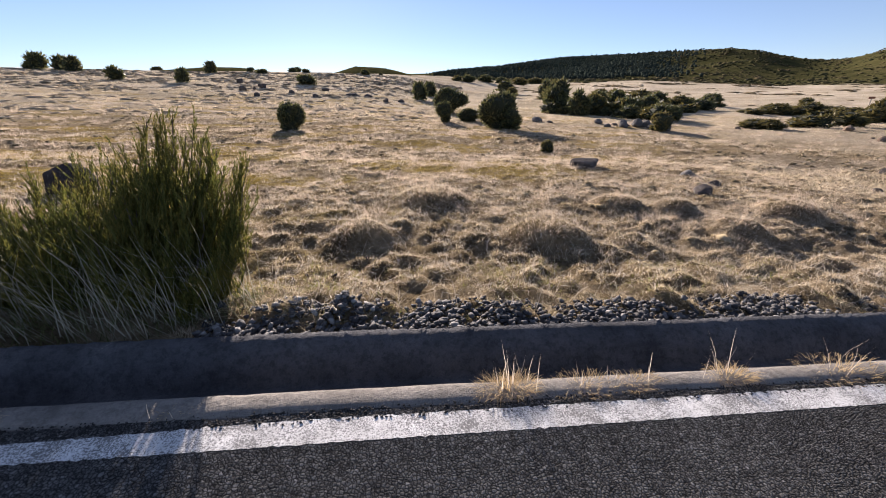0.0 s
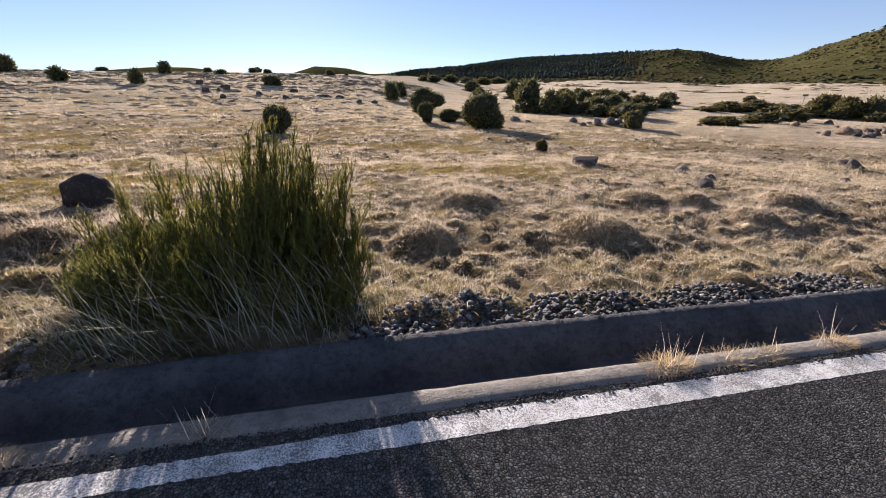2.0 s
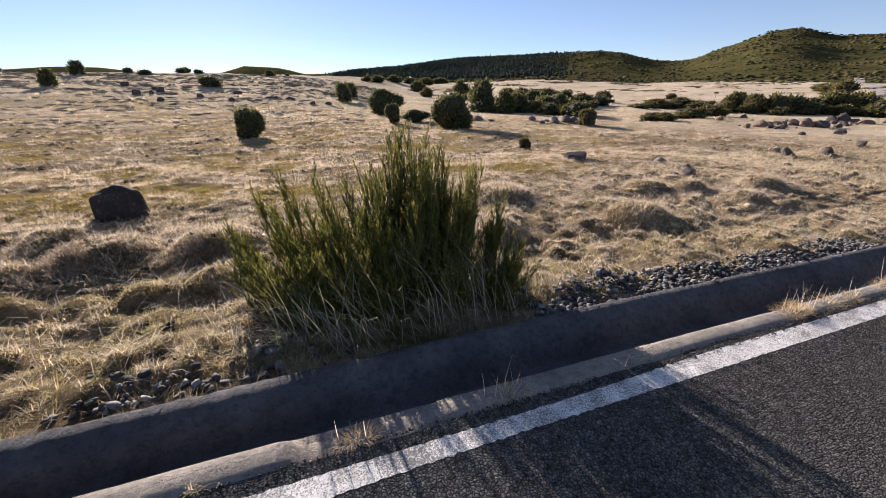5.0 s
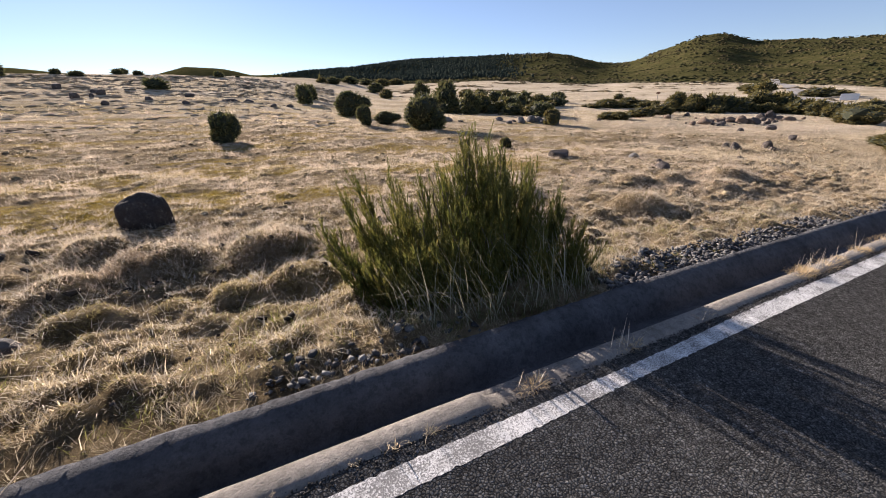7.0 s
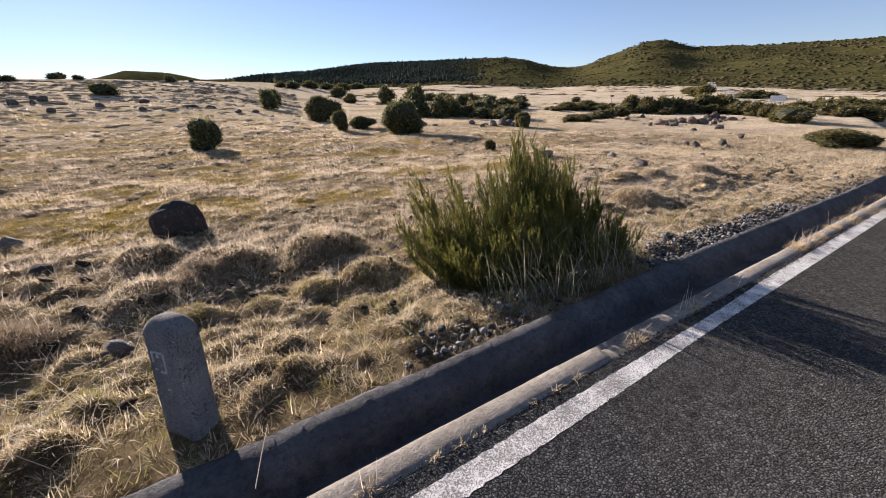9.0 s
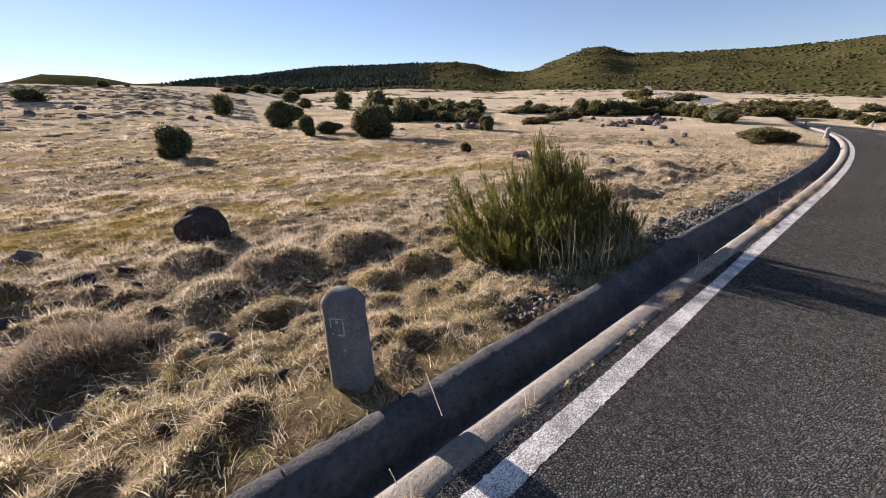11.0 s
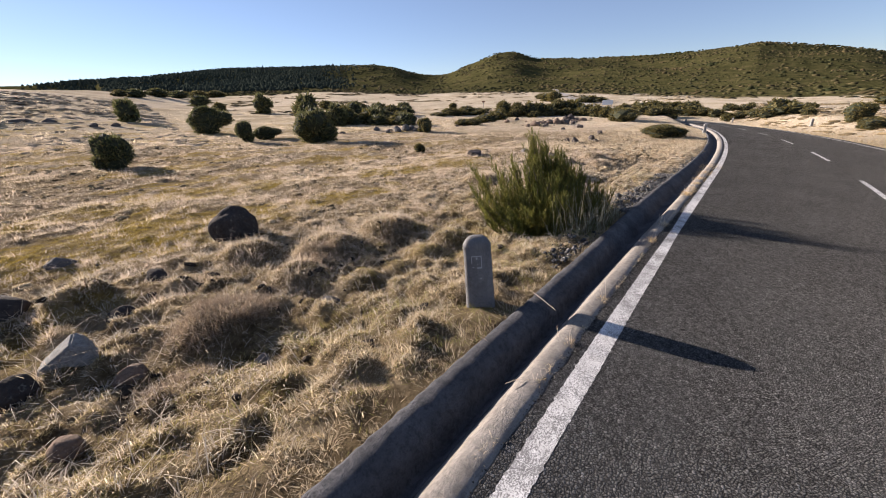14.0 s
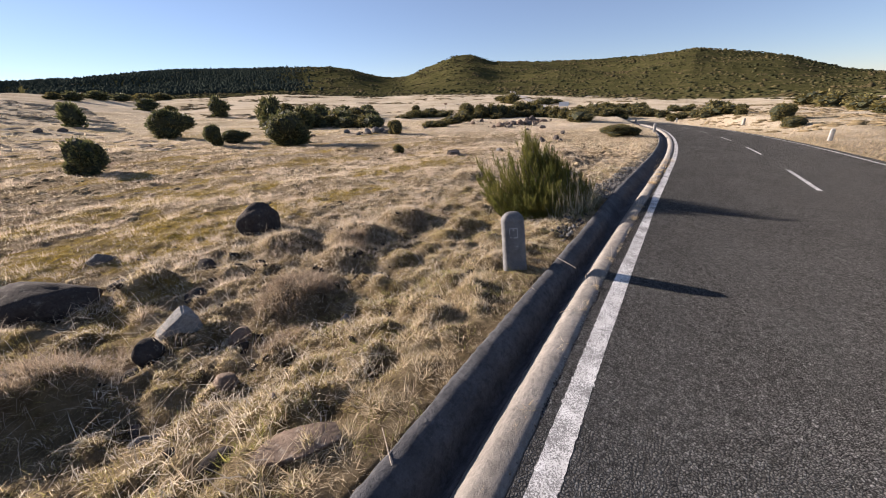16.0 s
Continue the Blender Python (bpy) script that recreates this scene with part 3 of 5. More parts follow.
def build_road():
    rng = random.Random(5)
    ds = [1.435, 1.2, 0.6, -0.4, -1.6, -3.0, -4.4, -5.1]
    verts, faces = [], []
    n = len(ds)
    xs = np.concatenate([np.arange(-40, -10, 2.0), np.arange(-10, 6, 0.05), np.arange(6, 70, 1.0)])
    for x in xs:
        for j, d in enumerate(ds):
            e = (0.022 * noise.noise((x * 5, 3.1, 0)) + 0.02 * noise.noise((x * 1.3, 8.1, 0))) if j in (0, n - 1) else 0
            if j == 0:
                e -= 0.022 + 0.012 * float(smooth(-5, -8, x))
            verts.append((x, d + e + float(bend(x)), float(road_z(x, d + e))))
    for i in range(len(xs) - 1):
        faces += [(i * n + j, (i + 1) * n + j, (i + 1) * n + j + 1, i * n + j + 1) for j in range(n - 1)]
    m = len(verts)
    # the broken edge has a thickness
    for i, x in enumerate(xs):
        a = verts[i * n]
        verts.append((a[0], a[1] + 0.01, a[2] - 0.12))
    for i in range(len(xs) - 1):
        faces.append((i * n, m + i, m + i + 1, (i + 1) * n))
    me = mesh("road", verts, [f[::-1] for f in faces], ASPHALT)
    tagged(new("road", me), "dark worn asphalt road bending gently between grass fields", "road", kind="structure")


def build_line(name, d0, d1, x0, x1, step, seed, label):
    xs = np.arange(x0, x1 + step / 2, step)
    verts, faces = [], []
    for x in xs:
        fine = 0.013 if step < 0.3 else 0.0
        near = 1.0 if step < 0.3 else 0.0
        a = d0 - 0.028 * near * float(smooth(-2, -4.5, x)) + fine * noise.noise((x * 31, seed, 0)) + 0.005 * noise.noise((x * 0.8, seed + 5, 0))
        b = d1 - 0.034 * near * float(smooth(-0.3, -2.2, x)) + fine * noise.noise((x * 31, seed + 2, 0)) + 0.005 * noise.noise((x * 0.8, seed + 7, 0))
        for d in (a, b):
            verts.append((x, d + float(bend(x)), float(road_z(x, d)) + 0.0015))
    faces = [(2 * i, 2 * i + 2, 2 * i + 3, 2 * i + 1) for i in range(len(xs) - 1)]
    me = mesh(name, verts, faces, PAINT)
    return tagged(new(name, me), label, "road marking", kind="structure")


def build_gutter():
    lip = [(1.428, -0.30), (1.430, -0.026), (1.436, -0.006), (1.450, 0.006), (1.470, 0.0125), (1.500, 0.0135), (1.530, 0.0085), (1.556, -0.004), (1.580, -0.032), (1.610, -0.076), (1.645, -0.114), (1.655, -0.40)]
    bed = [(1.636, -0.104), (1.700, -0.150), (1.755, -0.184), (1.795, -0.194), (1.822, -0.176), (1.862, -0.118), (1.900, -0.072), (1.935, -0.040),
           (1.965, -0.020), (2.000, -0.007), (2.040, 0.002), (2.064, -0.020), (2.070, -0.9), (1.636, -0.9)]

    def shake(x, j, d, h):
        h += 0.006 * noise.noise((x * 2.1, j * 0.35, 1.0)) + 0.006 * noise.noise((x * 9, j * 0.8, 4.0)) + 0.007 * noise.noise((x * 0.5, 2.0, 0))
        d += 0.005 * noise.noise((x * 1.4, 0.2, 9.0)) + 0.005 * noise.noise((x * 8, j * 0.5, 12.0))
        return d, h

    def shake_lip(x, j, d, h):
        if j in (0, 11):
            return d, h
        d2, h2 = shake(x, j, d, h)
        d, h = (d + d2) / 2, (h + h2) / 2
        if j < 6:
            d -= (0.034 + 0.010 * float(smooth(-5, -8, x))) * (1 - j / 6)
        # the lip is broken away for a stretch beside the broom
        gone = float(smooth(-3.10, -3.02, x) * smooth(-2.3, -2.6, x))
        if 0 < j < 9:
            h -= gone * (0.06 + 0.02 * noise.noise((x * 6, j, 3)))
        return d, h

    def shake_bed(x, j, d, h):
        d += float(draw_in(x)) * min(max((d - 1.66) / 0.25, 0), 1)
        if j in (0, 12, 13):
            return d, h
        if 7 < j < 12:  # the rough worn top
            h += 0.008 * noise.noise((x * 14, j * 1.7, 2.0)) + 0.011 * noise.noise((x * 31, j * 2.7, 5.0))
            d += 0.008 * noise.noise((x * 11, j * 1.1, 7.0))
            if j > 9:
                d -= 0.15 * float(draw_in(x))
        return shake(x, j, d, h)

    xs = np.concatenate([np.arange(-40, -10, 1.0), np.arange(-10, 7, 0.04), np.arange(7, 30, 0.25), np.arange(30, 66, 1.0)])
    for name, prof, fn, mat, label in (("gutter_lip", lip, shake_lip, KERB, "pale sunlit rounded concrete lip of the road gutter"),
                                       ("gutter_channel", bed, shake_bed, KERB_SHADED, "weathered concrete drain channel beside the road, darkened in colour for shade")):
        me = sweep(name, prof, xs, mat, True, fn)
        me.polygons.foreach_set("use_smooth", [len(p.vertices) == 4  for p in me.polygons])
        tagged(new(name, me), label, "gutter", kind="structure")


build_road()
build_line("edge_line", 1.242, 1.372, -40, 66, 0.025, 1.0, "worn white edge line painted on asphalt")
build_line("far_edge_line", -4.73, -4.61, -40, 66, 0.5, 4.0, "white edge line on the opposite side of the road")
for x0 in np.arange(-38.2, 62, 8.05):
    build_line("centre_dash", -1.58, -1.48, x0, x0 + 3.5, 0.5, x0, "worn white centre dash")
build_gutter()

# ---- grass ----
def blades(name, root, heading, lean, curl, length, width, material, bent=True):
    """Thin blades that taper to a point: bent ones have two segments, short ones a single facet."""
    n = len(root)
    rng = np.random.default_rng(n)
    way = np.stack([np.cos(heading), np.sin(heading), np.zeros(n)], -1)
    side = np.stack([-np.sin(heading), np.cos(heading), np.zeros(n)], -1)
    twist = rng.uniform(-1, 1, n)[:, None]
    side = side + way * twist * 0.7
    up = np.array([0, 0, 1.0])
    l, w = length[:, None], width[:, None]
    a1, a2 = lean[:, None], (lean + curl)[:, None]
    mid = root + l * 0.5 * (np.cos(a1) * up + np.sin(a1) * way)
    tip = mid + l * 0.5 * (np.cos(a2) * up + np.sin(a2) * way)
    verts = np.stack([root - side * w * 0.5, root + side * w * 0.5, mid + side * w * 0.42, mid - side * w * 0.42, tip], 1).reshape(-1, 3)
    if not bent:
        verts = np.stack([root - side * w * 0.6, root + side * w * 0.6, tip], 1).reshape(-1, 3)
        return soup(name, verts, np.arange(3 * n), np.full(n, 3), material)
    base = (np.arange(n) * 5)[:, None]
    loops = (base + np.array([0, 1, 2, 3, 3, 2, 4])).ravel()
    sizes = np.tile([4, 3], n)
    return soup(name, verts, loops, sizes, material)


def in_sight(x, y):
    """The part of the plan on the left of the road that lies ahead."""
    way = lambda ex: np.degrees(np.arctan2(x - ex, y))
    seen = (way(-0.5) > -46) | (way(-5.0) > -34) | (way(-9.4) > -6)
    return seen & (way(-9.5) < 116) & (y - bend(x) > 2.03 + draw_in(x))


def clear_of(x, y, spots):
    ok = np.ones(len(x), bool)
    for sx, sy, sr in spots:
        ok &= np.hypot(x - sx, y - sy) > sr
    return ok


def tuft_field(name, seed, count, x0, x1, y0, y1, per, radius, length, width, material, label, keep=None, lay=(0.25, 1.15), bent=False):
    rng = np.random.default_rng(seed)
    cx, cy = rng.uniform(x0, x1, count), rng.uniform(y0, y1, count)
    ok = in_sight(cx, cy)
    if keep is not None:
        ok &= keep(cx, cy, rng)
    cx, cy = cx[ok], cy[ok]
    m = len(cx)
    size = rng.uniform(0.55, 1.35, m) * (1 + 0.35 * ripple(cx, cy, 2.6, 8.8))
    k = np.repeat(np.arange(m), per)
    n = len(k)
    ang = rng.uniform(0, 6.283, n)
    off = np.sqrt(rng.uniform(0, 1, n))
    rx, ry = cx[k] + radius * size[k] * off * np.cos(ang), cy[k] + radius * size[k] * off * np.sin(ang)
    rz = ground_z(rx, ry) - 0.006
    heading = ang + rng.normal(0, 0.7, n)
    lean = lay[0] + (lay[1] - lay[0]) * off * rng.uniform(0.5, 1.2, n)
    curl = rng.uniform(0.2, 1.2, n)
    ln = length * size[k] * rng.uniform(0.45, 1.25, n)
    # never across the gutter
    d = ry - bend(rx)
    ok = d > 2.035 + draw_in(rx)
    back = (d < 2.25) & (np.sin(heading) < 0) & (rng.uniform(0, 1, n) < 0.35)
    heading = np.where(back, -heading, heading)
    root = np.stack([rx, ry, rz], -1)
    me = blades(name, root[ok], heading[ok], lean[ok], curl[ok], ln[ok], width * rng.uniform(0.6, 1.3, n)[ok], material, bent)
    return tagged(new(name, me), label, "grass", kind="stuff")


# last three spots leave pale grass out to darken the broom's shaded foot
BARE = [(-2.32, 3.1, 0.6), (-2.75, 2.6, 0.42), (-2.2, 2.5, 0.45), (-1.75, 2.55, 0.45)]


def thin_by(scale, seed, cut, soft=0.35):
    return lambda x, y, rng: rng.uniform(0, 1, len(x)) < smooth(cut - soft, cut + soft, ripple(x, y, scale, seed) + rng.normal(0, 0.12, len(x)))


def off_gravel(x, y, rng):
    d = y - bend(x)
    bed = (x > -1.3) & (x < 3.4) & (d < 2.4) & (ripple(x, y, 0.8, 3.1) > -0.2)
    return (~bed | (rng.uniform(0, 1, len(x)) < 0.2)) & clear_of(x, y, BARE)


def off_moss(x, y, rng):
    return rng.uniform(0, 1, len(x)) > 0.85 * mossy(x, y)


def on_moss(x, y, rng):
    return rng.uniform(0, 1, len(x)) < np.maximum(0.12 + 0.34 * smooth(-2.5, -4.5, x) * smooth(5.0, 3.6, y), mossy(x, y))


def clear_post(x, y, rng):
    return clear_of(x, y, [(-5.32, 2.28, 0.16)])


def on_rise(x, y, rng):
    """Thin in the hollows."""
    return rng.uniform(0, 1, len(x)) < 0.18 + 0.82 * smooth(-0.03, 0.035, mound(x, y))


def both(a, b):
    return lambda x, y, rng: a(x, y, rng) & b(x, y, rng)


def tussocks(name, seed, pick, per, length, width, material, label, bent=True, lay=0.2):
    """Thatch of long blades over the mounds, falling away from the top of each."""
    rng = np.random.default_rng(seed)
    m = MOUNDS[pick(MOUNDS)]
    m = m[in_sight(m[:, 0], m[:, 1]) & off_gravel(m[:, 0], m[:, 1], rng) & (rng.uniform(0, 1, len(m)) > 0.6 * mossy(m[:, 0], m[:, 1]) * (m[:, 3] < 0.2))]
    k = np.repeat(np.arange(len(m)), np.maximum((per * (m[:, 2] / 0.22) ** 1.4).astype(int), 8))
    n = len(k)
    ang, off = rng.uniform(0, 6.283, n), rng.uniform(0, 1, n) ** 0.6
    x, y = m[k, 0] + 1.25 * m[k, 2] * off * np.cos(ang) * 1.2, m[k, 1] + 1.1 * m[k, 2] * off * np.sin(ang)
    comb = 1.2 * ripple(m[k, 0], m[k, 1], 1.1, 4.4)
    heading = np.arctan2(np.sin(ang) - 0.25, np.cos(ang) + 0.35 * comb) + rng.normal(0, 1.3, n)
    lean = lay + 1.1 * off * rng.uniform(0.3, 1.25, n) + rng.normal(0, 0.4, n)
    ln = length * (0.55 + 0.45 * m[k, 2] / 0.22).clip(0.5, 1.7) * rng.uniform(0.35, 1.25, n)
    d = y - bend(x)
    heading = np.where((d < 2.35) & (np.sin(heading) < 0), -heading, heading)
    ok = d > 2.08
    root = np.stack([x, y, ground_z(x, y) - 0.01], -1)
    me = blades(name, root[ok], heading[ok], lean[ok], rng.uniform(0.1, 1.2, n)[ok], ln[ok], (width * rng.uniform(0.5, 1.4, n))[ok], material, bent)
    return tagged(new(name, me), label, "grass", kind="stuff")


tussocks("dry_grass", 11, lambda m: (m[:, 1] < 5.2) & (m[:, 4] < 0.68), 130, 0.072, 0.0026, STRAW, "dry straw-coloured grass tussocks over the field")
tussocks("meadow_grass", 31, lambda m: (m[:, 1] >= 5.2) & (m[:, 1] < 11) & (m[:, 4] < 0.68), 110, 0.10, 0.0034, STRAW, "dry straw-coloured grass over the middle field", False)
tussocks("bleached_grass", 13, lambda m: (m[:, 1] < 5.2) & (m[:, 4] > 0.66), 120, 0.085, 0.0027, GREY_STRAW, "bleached grey grass tussocks")
tussocks("meadow_bleached_grass", 32, lambda m: (m[:, 1] >= 5.2) & (m[:, 1] < 11) & (m[:, 4] > 0.66), 100, 0.11, 0.0034, GREY_STRAW, "bleached grey grass over the middle field", False)
tussocks("field_grass", 19, lambda m: (m[:, 1] >= 11) & (m[:, 4] < 0.7), 34, 0.085, 0.0065, STRAW, "dry grass tussocks further out", False)
tussocks("field_bleached_grass", 20, lambda m: (m[:, 1] >= 11) & (m[:, 4] > 0.6), 34, 0.09, 0.0065, GREY_STRAW, "bleached grass tussocks further out", False)
tussocks("mound_grass", 27, lambda m: (m[:, 1] < 7) & (m[:, 2] > 0.335), 300, 0.125, 0.0030, WISP, "long drooping hair-like grass over the larger mounds", True, 0.75)
tuft_field("wispy_grass", 28, 3000, -10.5, 9, 4.3, 11.5, 55, 0.11, 0.155, 0.0032, WISP, "wispy pale tufts of dead grass", both(off_gravel, thin_by(1.7, 5.2, 0.12, 0.2)), (0.1, 0.95))
tuft_field("field_wisps", 29, 7600, -22, 40, 8.5, 36, 40, 0.15, 0.20, 0.0052, WISP, "wispy pale grass tufts over the middle field", thin_by(2.6, 3.6, 0.14, 0.2), (0.1, 0.85))
tuft_field("matted_grass", 12, 26000, -10.5, 8, 2.06, 8.5, 9, 0.085, 0.06, 0.0030, MAT_STRAW, "short matted dead grass", both(both(off_gravel, off_moss), on_rise), (0.6, 1.35))
tuft_field("kerb_grass", 22, 2200, -10.5, 9, 1.86, 2.6, 40, 0.075, 0.085, 0.0028, STRAW, "dry grass tufts overhanging the gutter", both(both(off_gravel, clear_post), thin_by(0.5, 2.2, -0.1)), (0.3, 1.2))
tuft_field("green_grass", 14, 15000, -10.5, 8, 5.5, 11, 9, 0.09, 0.045, 0.0058, GREEN_GRASS, "short green grass and moss between dry tussocks", both(off_gravel, on_moss), (0.2, 0.9))
tuft_field("kerb_green_grass", 24, 2200, -10.5, 4, 1.9, 3.4, 15, 0.07, 0.07, 0.0032, KERB_GREEN, "fresh green grass tufts near the gutter", both(off_gravel, thin_by(1.3, 6.6, 0.05)), (0.2, 1.0))
tuft_field("near_green_grass", 15, 42000, -10.5, 3, 2.2, 6.2, 11, 0.07, 0.048, 0.0036, NEAR_GREEN, "short mixed green and tan turf between the tussocks", both(off_gravel, on_moss), (0.3, 1.2))
tuft_field("field_mat", 16, 30000, -22, 38, 8.2, 31, 6, 0.17, 0.085, 0.008, MAT_STRAW, "matted dead grass further out", off_moss, (0.8, 1.4))
tuft_field("meadow_tussocks", 25, 3600, 11, 42, 8.5, 30, 10, 0.28, 0.16, 0.013, STRAW, "dry grass tussocks on the rise before the bend", thin_by(4, 1.7, 0.05), (0.4, 1.3))
tuft_field("far_tussocks", 17, 11000, -75, 70, 24, 85, 9, 0.45, 0.26, 0.03, STRAW, "far dry grass tussocks", thin_by(7, 2.1, 0.0))
tuft_field("coarse_straw", 33, 4300, -10.5, 5, 2.2, 7.0, 9, 0.05, 0.115, 0.0042, PALE_STRAW, "coarse broken straw standing out of the turf", both(off_gravel, thin_by(0.8, 3.1, -0.05)), (0.3, 1.3), True)
tuft_field("kerb_straw", 34, 650, -10.5, -4.3, 2.05, 3.0, 12, 0.055, 0.10, 0.0044, STRAW, "ochre grass tufts leaning over the gutter bank", both(both(off_gravel, clear_post), thin_by(0.7, 1.9, 0.0)), (0.2, 1.2), True)
tuft_field("bank_grass", 18, 3300, 8, 34, 2.3, 9.0, 15, 0.25, 0.22, 0.008, STRAW, "dry grass along the road bank", None)


def lying_straw():
    """Long loose straws lying over the turf."""
    rng = np.random.default_rng(23)
    n = 8500
    x, y = rng.uniform(-10.5, 7, n), 2.3 + 5.5 * rng.uniform(0, 1, n)
    ok = in_sight(x, y) & clear_of(x, y, BARE)
    x, y = x[ok], y[ok]
    n = len(x)
    heading = np.where(y < 2.5, rng.uniform(0.1, 3.0, n), rng.uniform(0, 6.283, n))
    root = np.stack([x, y, ground_z(x, y) + rng.uniform(0.01, 0.07, n)], -1)
    me = blades("lying_straw", root, heading, rng.uniform(0.9, 1.5, n), rng.uniform(-0.1, 0.5, n), 0.08 + 0.26 * rng.uniform(0, 1, n) ** 2, rng.uniform(0.0018, 0.0038, n), PALE_STRAW)
    tagged(new("lying_straw", me), "long bleached straws lying loose over the turf", "grass", kind="stuff")


lying_straw()


def far_bank():
    """The strip of dry grass beyond the opposite road edge."""
    rng = np.random.default_rng(21)
    n = 19000
    x = rng.uniform(4, 62, n)
    y = bend(x) - 5.15 - rng.uniform(0, 1, n) ** 1.5 * 14
    root = np.stack([x, y, ground_z(x, y) - 0.01], -1)
    me = blades("verge_grass", root, rng.uniform(0, 6.28, n), rng.uniform(0.2, 1.1, n), rng.uniform(0.2, 1, n), rng.uniform(0.08, 0.26, n), np.full(n, 0.014), MAT_STRAW)
    tagged(new("verge_grass", me), "dry grass on the verge across the road", "grass", kind="stuff")


far_bank()


# ---- shrubs ----
def leaf_cloud(name, centres, normals, size, material, seed, long=2.0, loose=0.55, lift=0.35):
    """Small pointed leaves at the given places, turned about at random."""
    rng = np.random.default_rng(seed)
    n = len(centres)
    way = normals + rng.normal(0, loose, (n, 3)) + np.array([0, 0, lift])
    way /= np.linalg.norm(way, axis=1)[:, None]
    side = np.cross(way, rng.normal(0, 1, (n, 3)))
    side /= np.linalg.norm(side, axis=1)[:, None] + 1e-9
    s = (size * rng.uniform(0.6, 1.4, n))[:, None]
    v = np.stack([centres - side * s * 0.5, centres + way * s * long, centres + side * s * 0.5, centres - way * s * 0.5], 1).reshape(-1, 3)
    loops = (np.arange(n) * 4)[:, None] + np.array([0, 3, 2, 1])
    return soup(name, v, loops.ravel(), np.full(n, 4), material)


def heath_shrub(seed, leaves, material, flat=1.0, label="", leaf=0.035):
    """A rounded wind-clipped heath shrub one metre across and about one metre high: short stems, a dark core in place
    of inner shade, and leafy sprays.
    """
    rng = np.random.default_rng(seed)
    thing = tagged(new("heath_shrub"), label, "shrub", "shrubs in the field")
    count = 15
    turn = rng.uniform(0, 6.283, count)
    out = np.sqrt(rng.uniform(0.05, 1, count))
    high = np.where(np.arange(count) < 5, 0.18, 0.74 - 0.40 * out) + rng.uniform(-0.08, 0.08, count)
    lobes = np.stack([0.31 * out * np.cos(turn), 0.31 * out * np.sin(turn), high], -1)
    lobes[0] = (0, 0, 0.44)
    rad = rng.uniform(0.15, 0.25, count)
    rad[0] = 0.39
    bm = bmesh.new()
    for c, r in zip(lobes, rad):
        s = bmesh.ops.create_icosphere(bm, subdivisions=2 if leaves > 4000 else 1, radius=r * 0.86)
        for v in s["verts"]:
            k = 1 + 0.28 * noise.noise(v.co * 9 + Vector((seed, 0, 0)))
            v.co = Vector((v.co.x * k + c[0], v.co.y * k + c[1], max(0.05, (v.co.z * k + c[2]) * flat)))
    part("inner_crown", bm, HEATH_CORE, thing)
    k = rng.integers(0, count, leaves)
    nrm = rng.normal(0, 1, (leaves, 3))
    nrm /= np.linalg.norm(nrm, axis=1)[:, None]
    bumpy = 0.86 + 0.26 * np.array([noise.noise((3.1 * a[0] + seed, 3.1 * a[1] + q, 3.1 * a[2])) for a, q in zip(nrm, k)])
    pos = lobes[k] + nrm * rad[k][:, None] * (bumpy + rng.uniform(-0.12, 0.12, leaves))[:, None]
    pos[:, 2] = np.maximum(pos[:, 2] * flat, 0.02)
    part_mesh("foliage", leaf_cloud("foliage", pos, nrm, leaf, material, seed), thing)
    for q in range(3 if leaves > 4000 else 0):
        bm = bmesh.new()
        a = q * 2.1 + rng.uniform(0, 0.5)
        s = bmesh.ops.create_cone(bm, cap_ends=True, segments=6, radius1=0.022, radius2=0.010, depth=0.5)
        bmesh.ops.transform(bm, verts=s["verts"], matrix=pose(0.09 * math.cos(a), 0.09 * math.sin(a), 0.2, 22 * math.sin(a), 22 * math.cos(a), 0))
        part("stem", bm, BARK, thing)
    return thing


def at_ground(x, y, sink=0.0):
    return float(ground_z(x, y)) - sink


def set_shrub(proto, x, y, w, h, turn, label=""):
    m = Matrix.Translation((x, y, at_ground(x, y, 0.04))) @ Matrix.Rotation(turn, 4, "Z") @ Matrix.Diagonal((w * 1.12, w * 1.06, h * 1.3, 1))
    ob = copy_thing(proto, m)
    return tagged(ob, label)


# x, y, width, height
BEND_SCRUB = [(53.0, 13.4, 2.6, 1.1), (52.6, 12.0, 2.4, 1.0), (54.0, 11.0, 2.8, 1.1), (63.2, 10.4, 3.0, 1.3), (63.0, 9.0, 2.8, 1.2), (62.5, 7.3, 3.0, 1.1), (61.4, 5.6, 2.6, 1.0), (58.2, 3.9, 2.2, 1.0), (58.6, 2.6, 1.8, 0.9),
              (58.0, 1.0, 2.2, 1.0), (52.5, -3.6, 1.6, 0.8), (90.0, -16.9, 5.0, 2.2), (84.0, -18.4, 5.0, 2.0), (78.0, -17.0, 4.4, 1.9), (71.0, -18.6, 4.4, 1.8), (63.0, -17.1, 3.6, 1.6), (56.0, -17.6, 3.4, 1.4), (51.0, -15.4, 2.6, 1.2)]


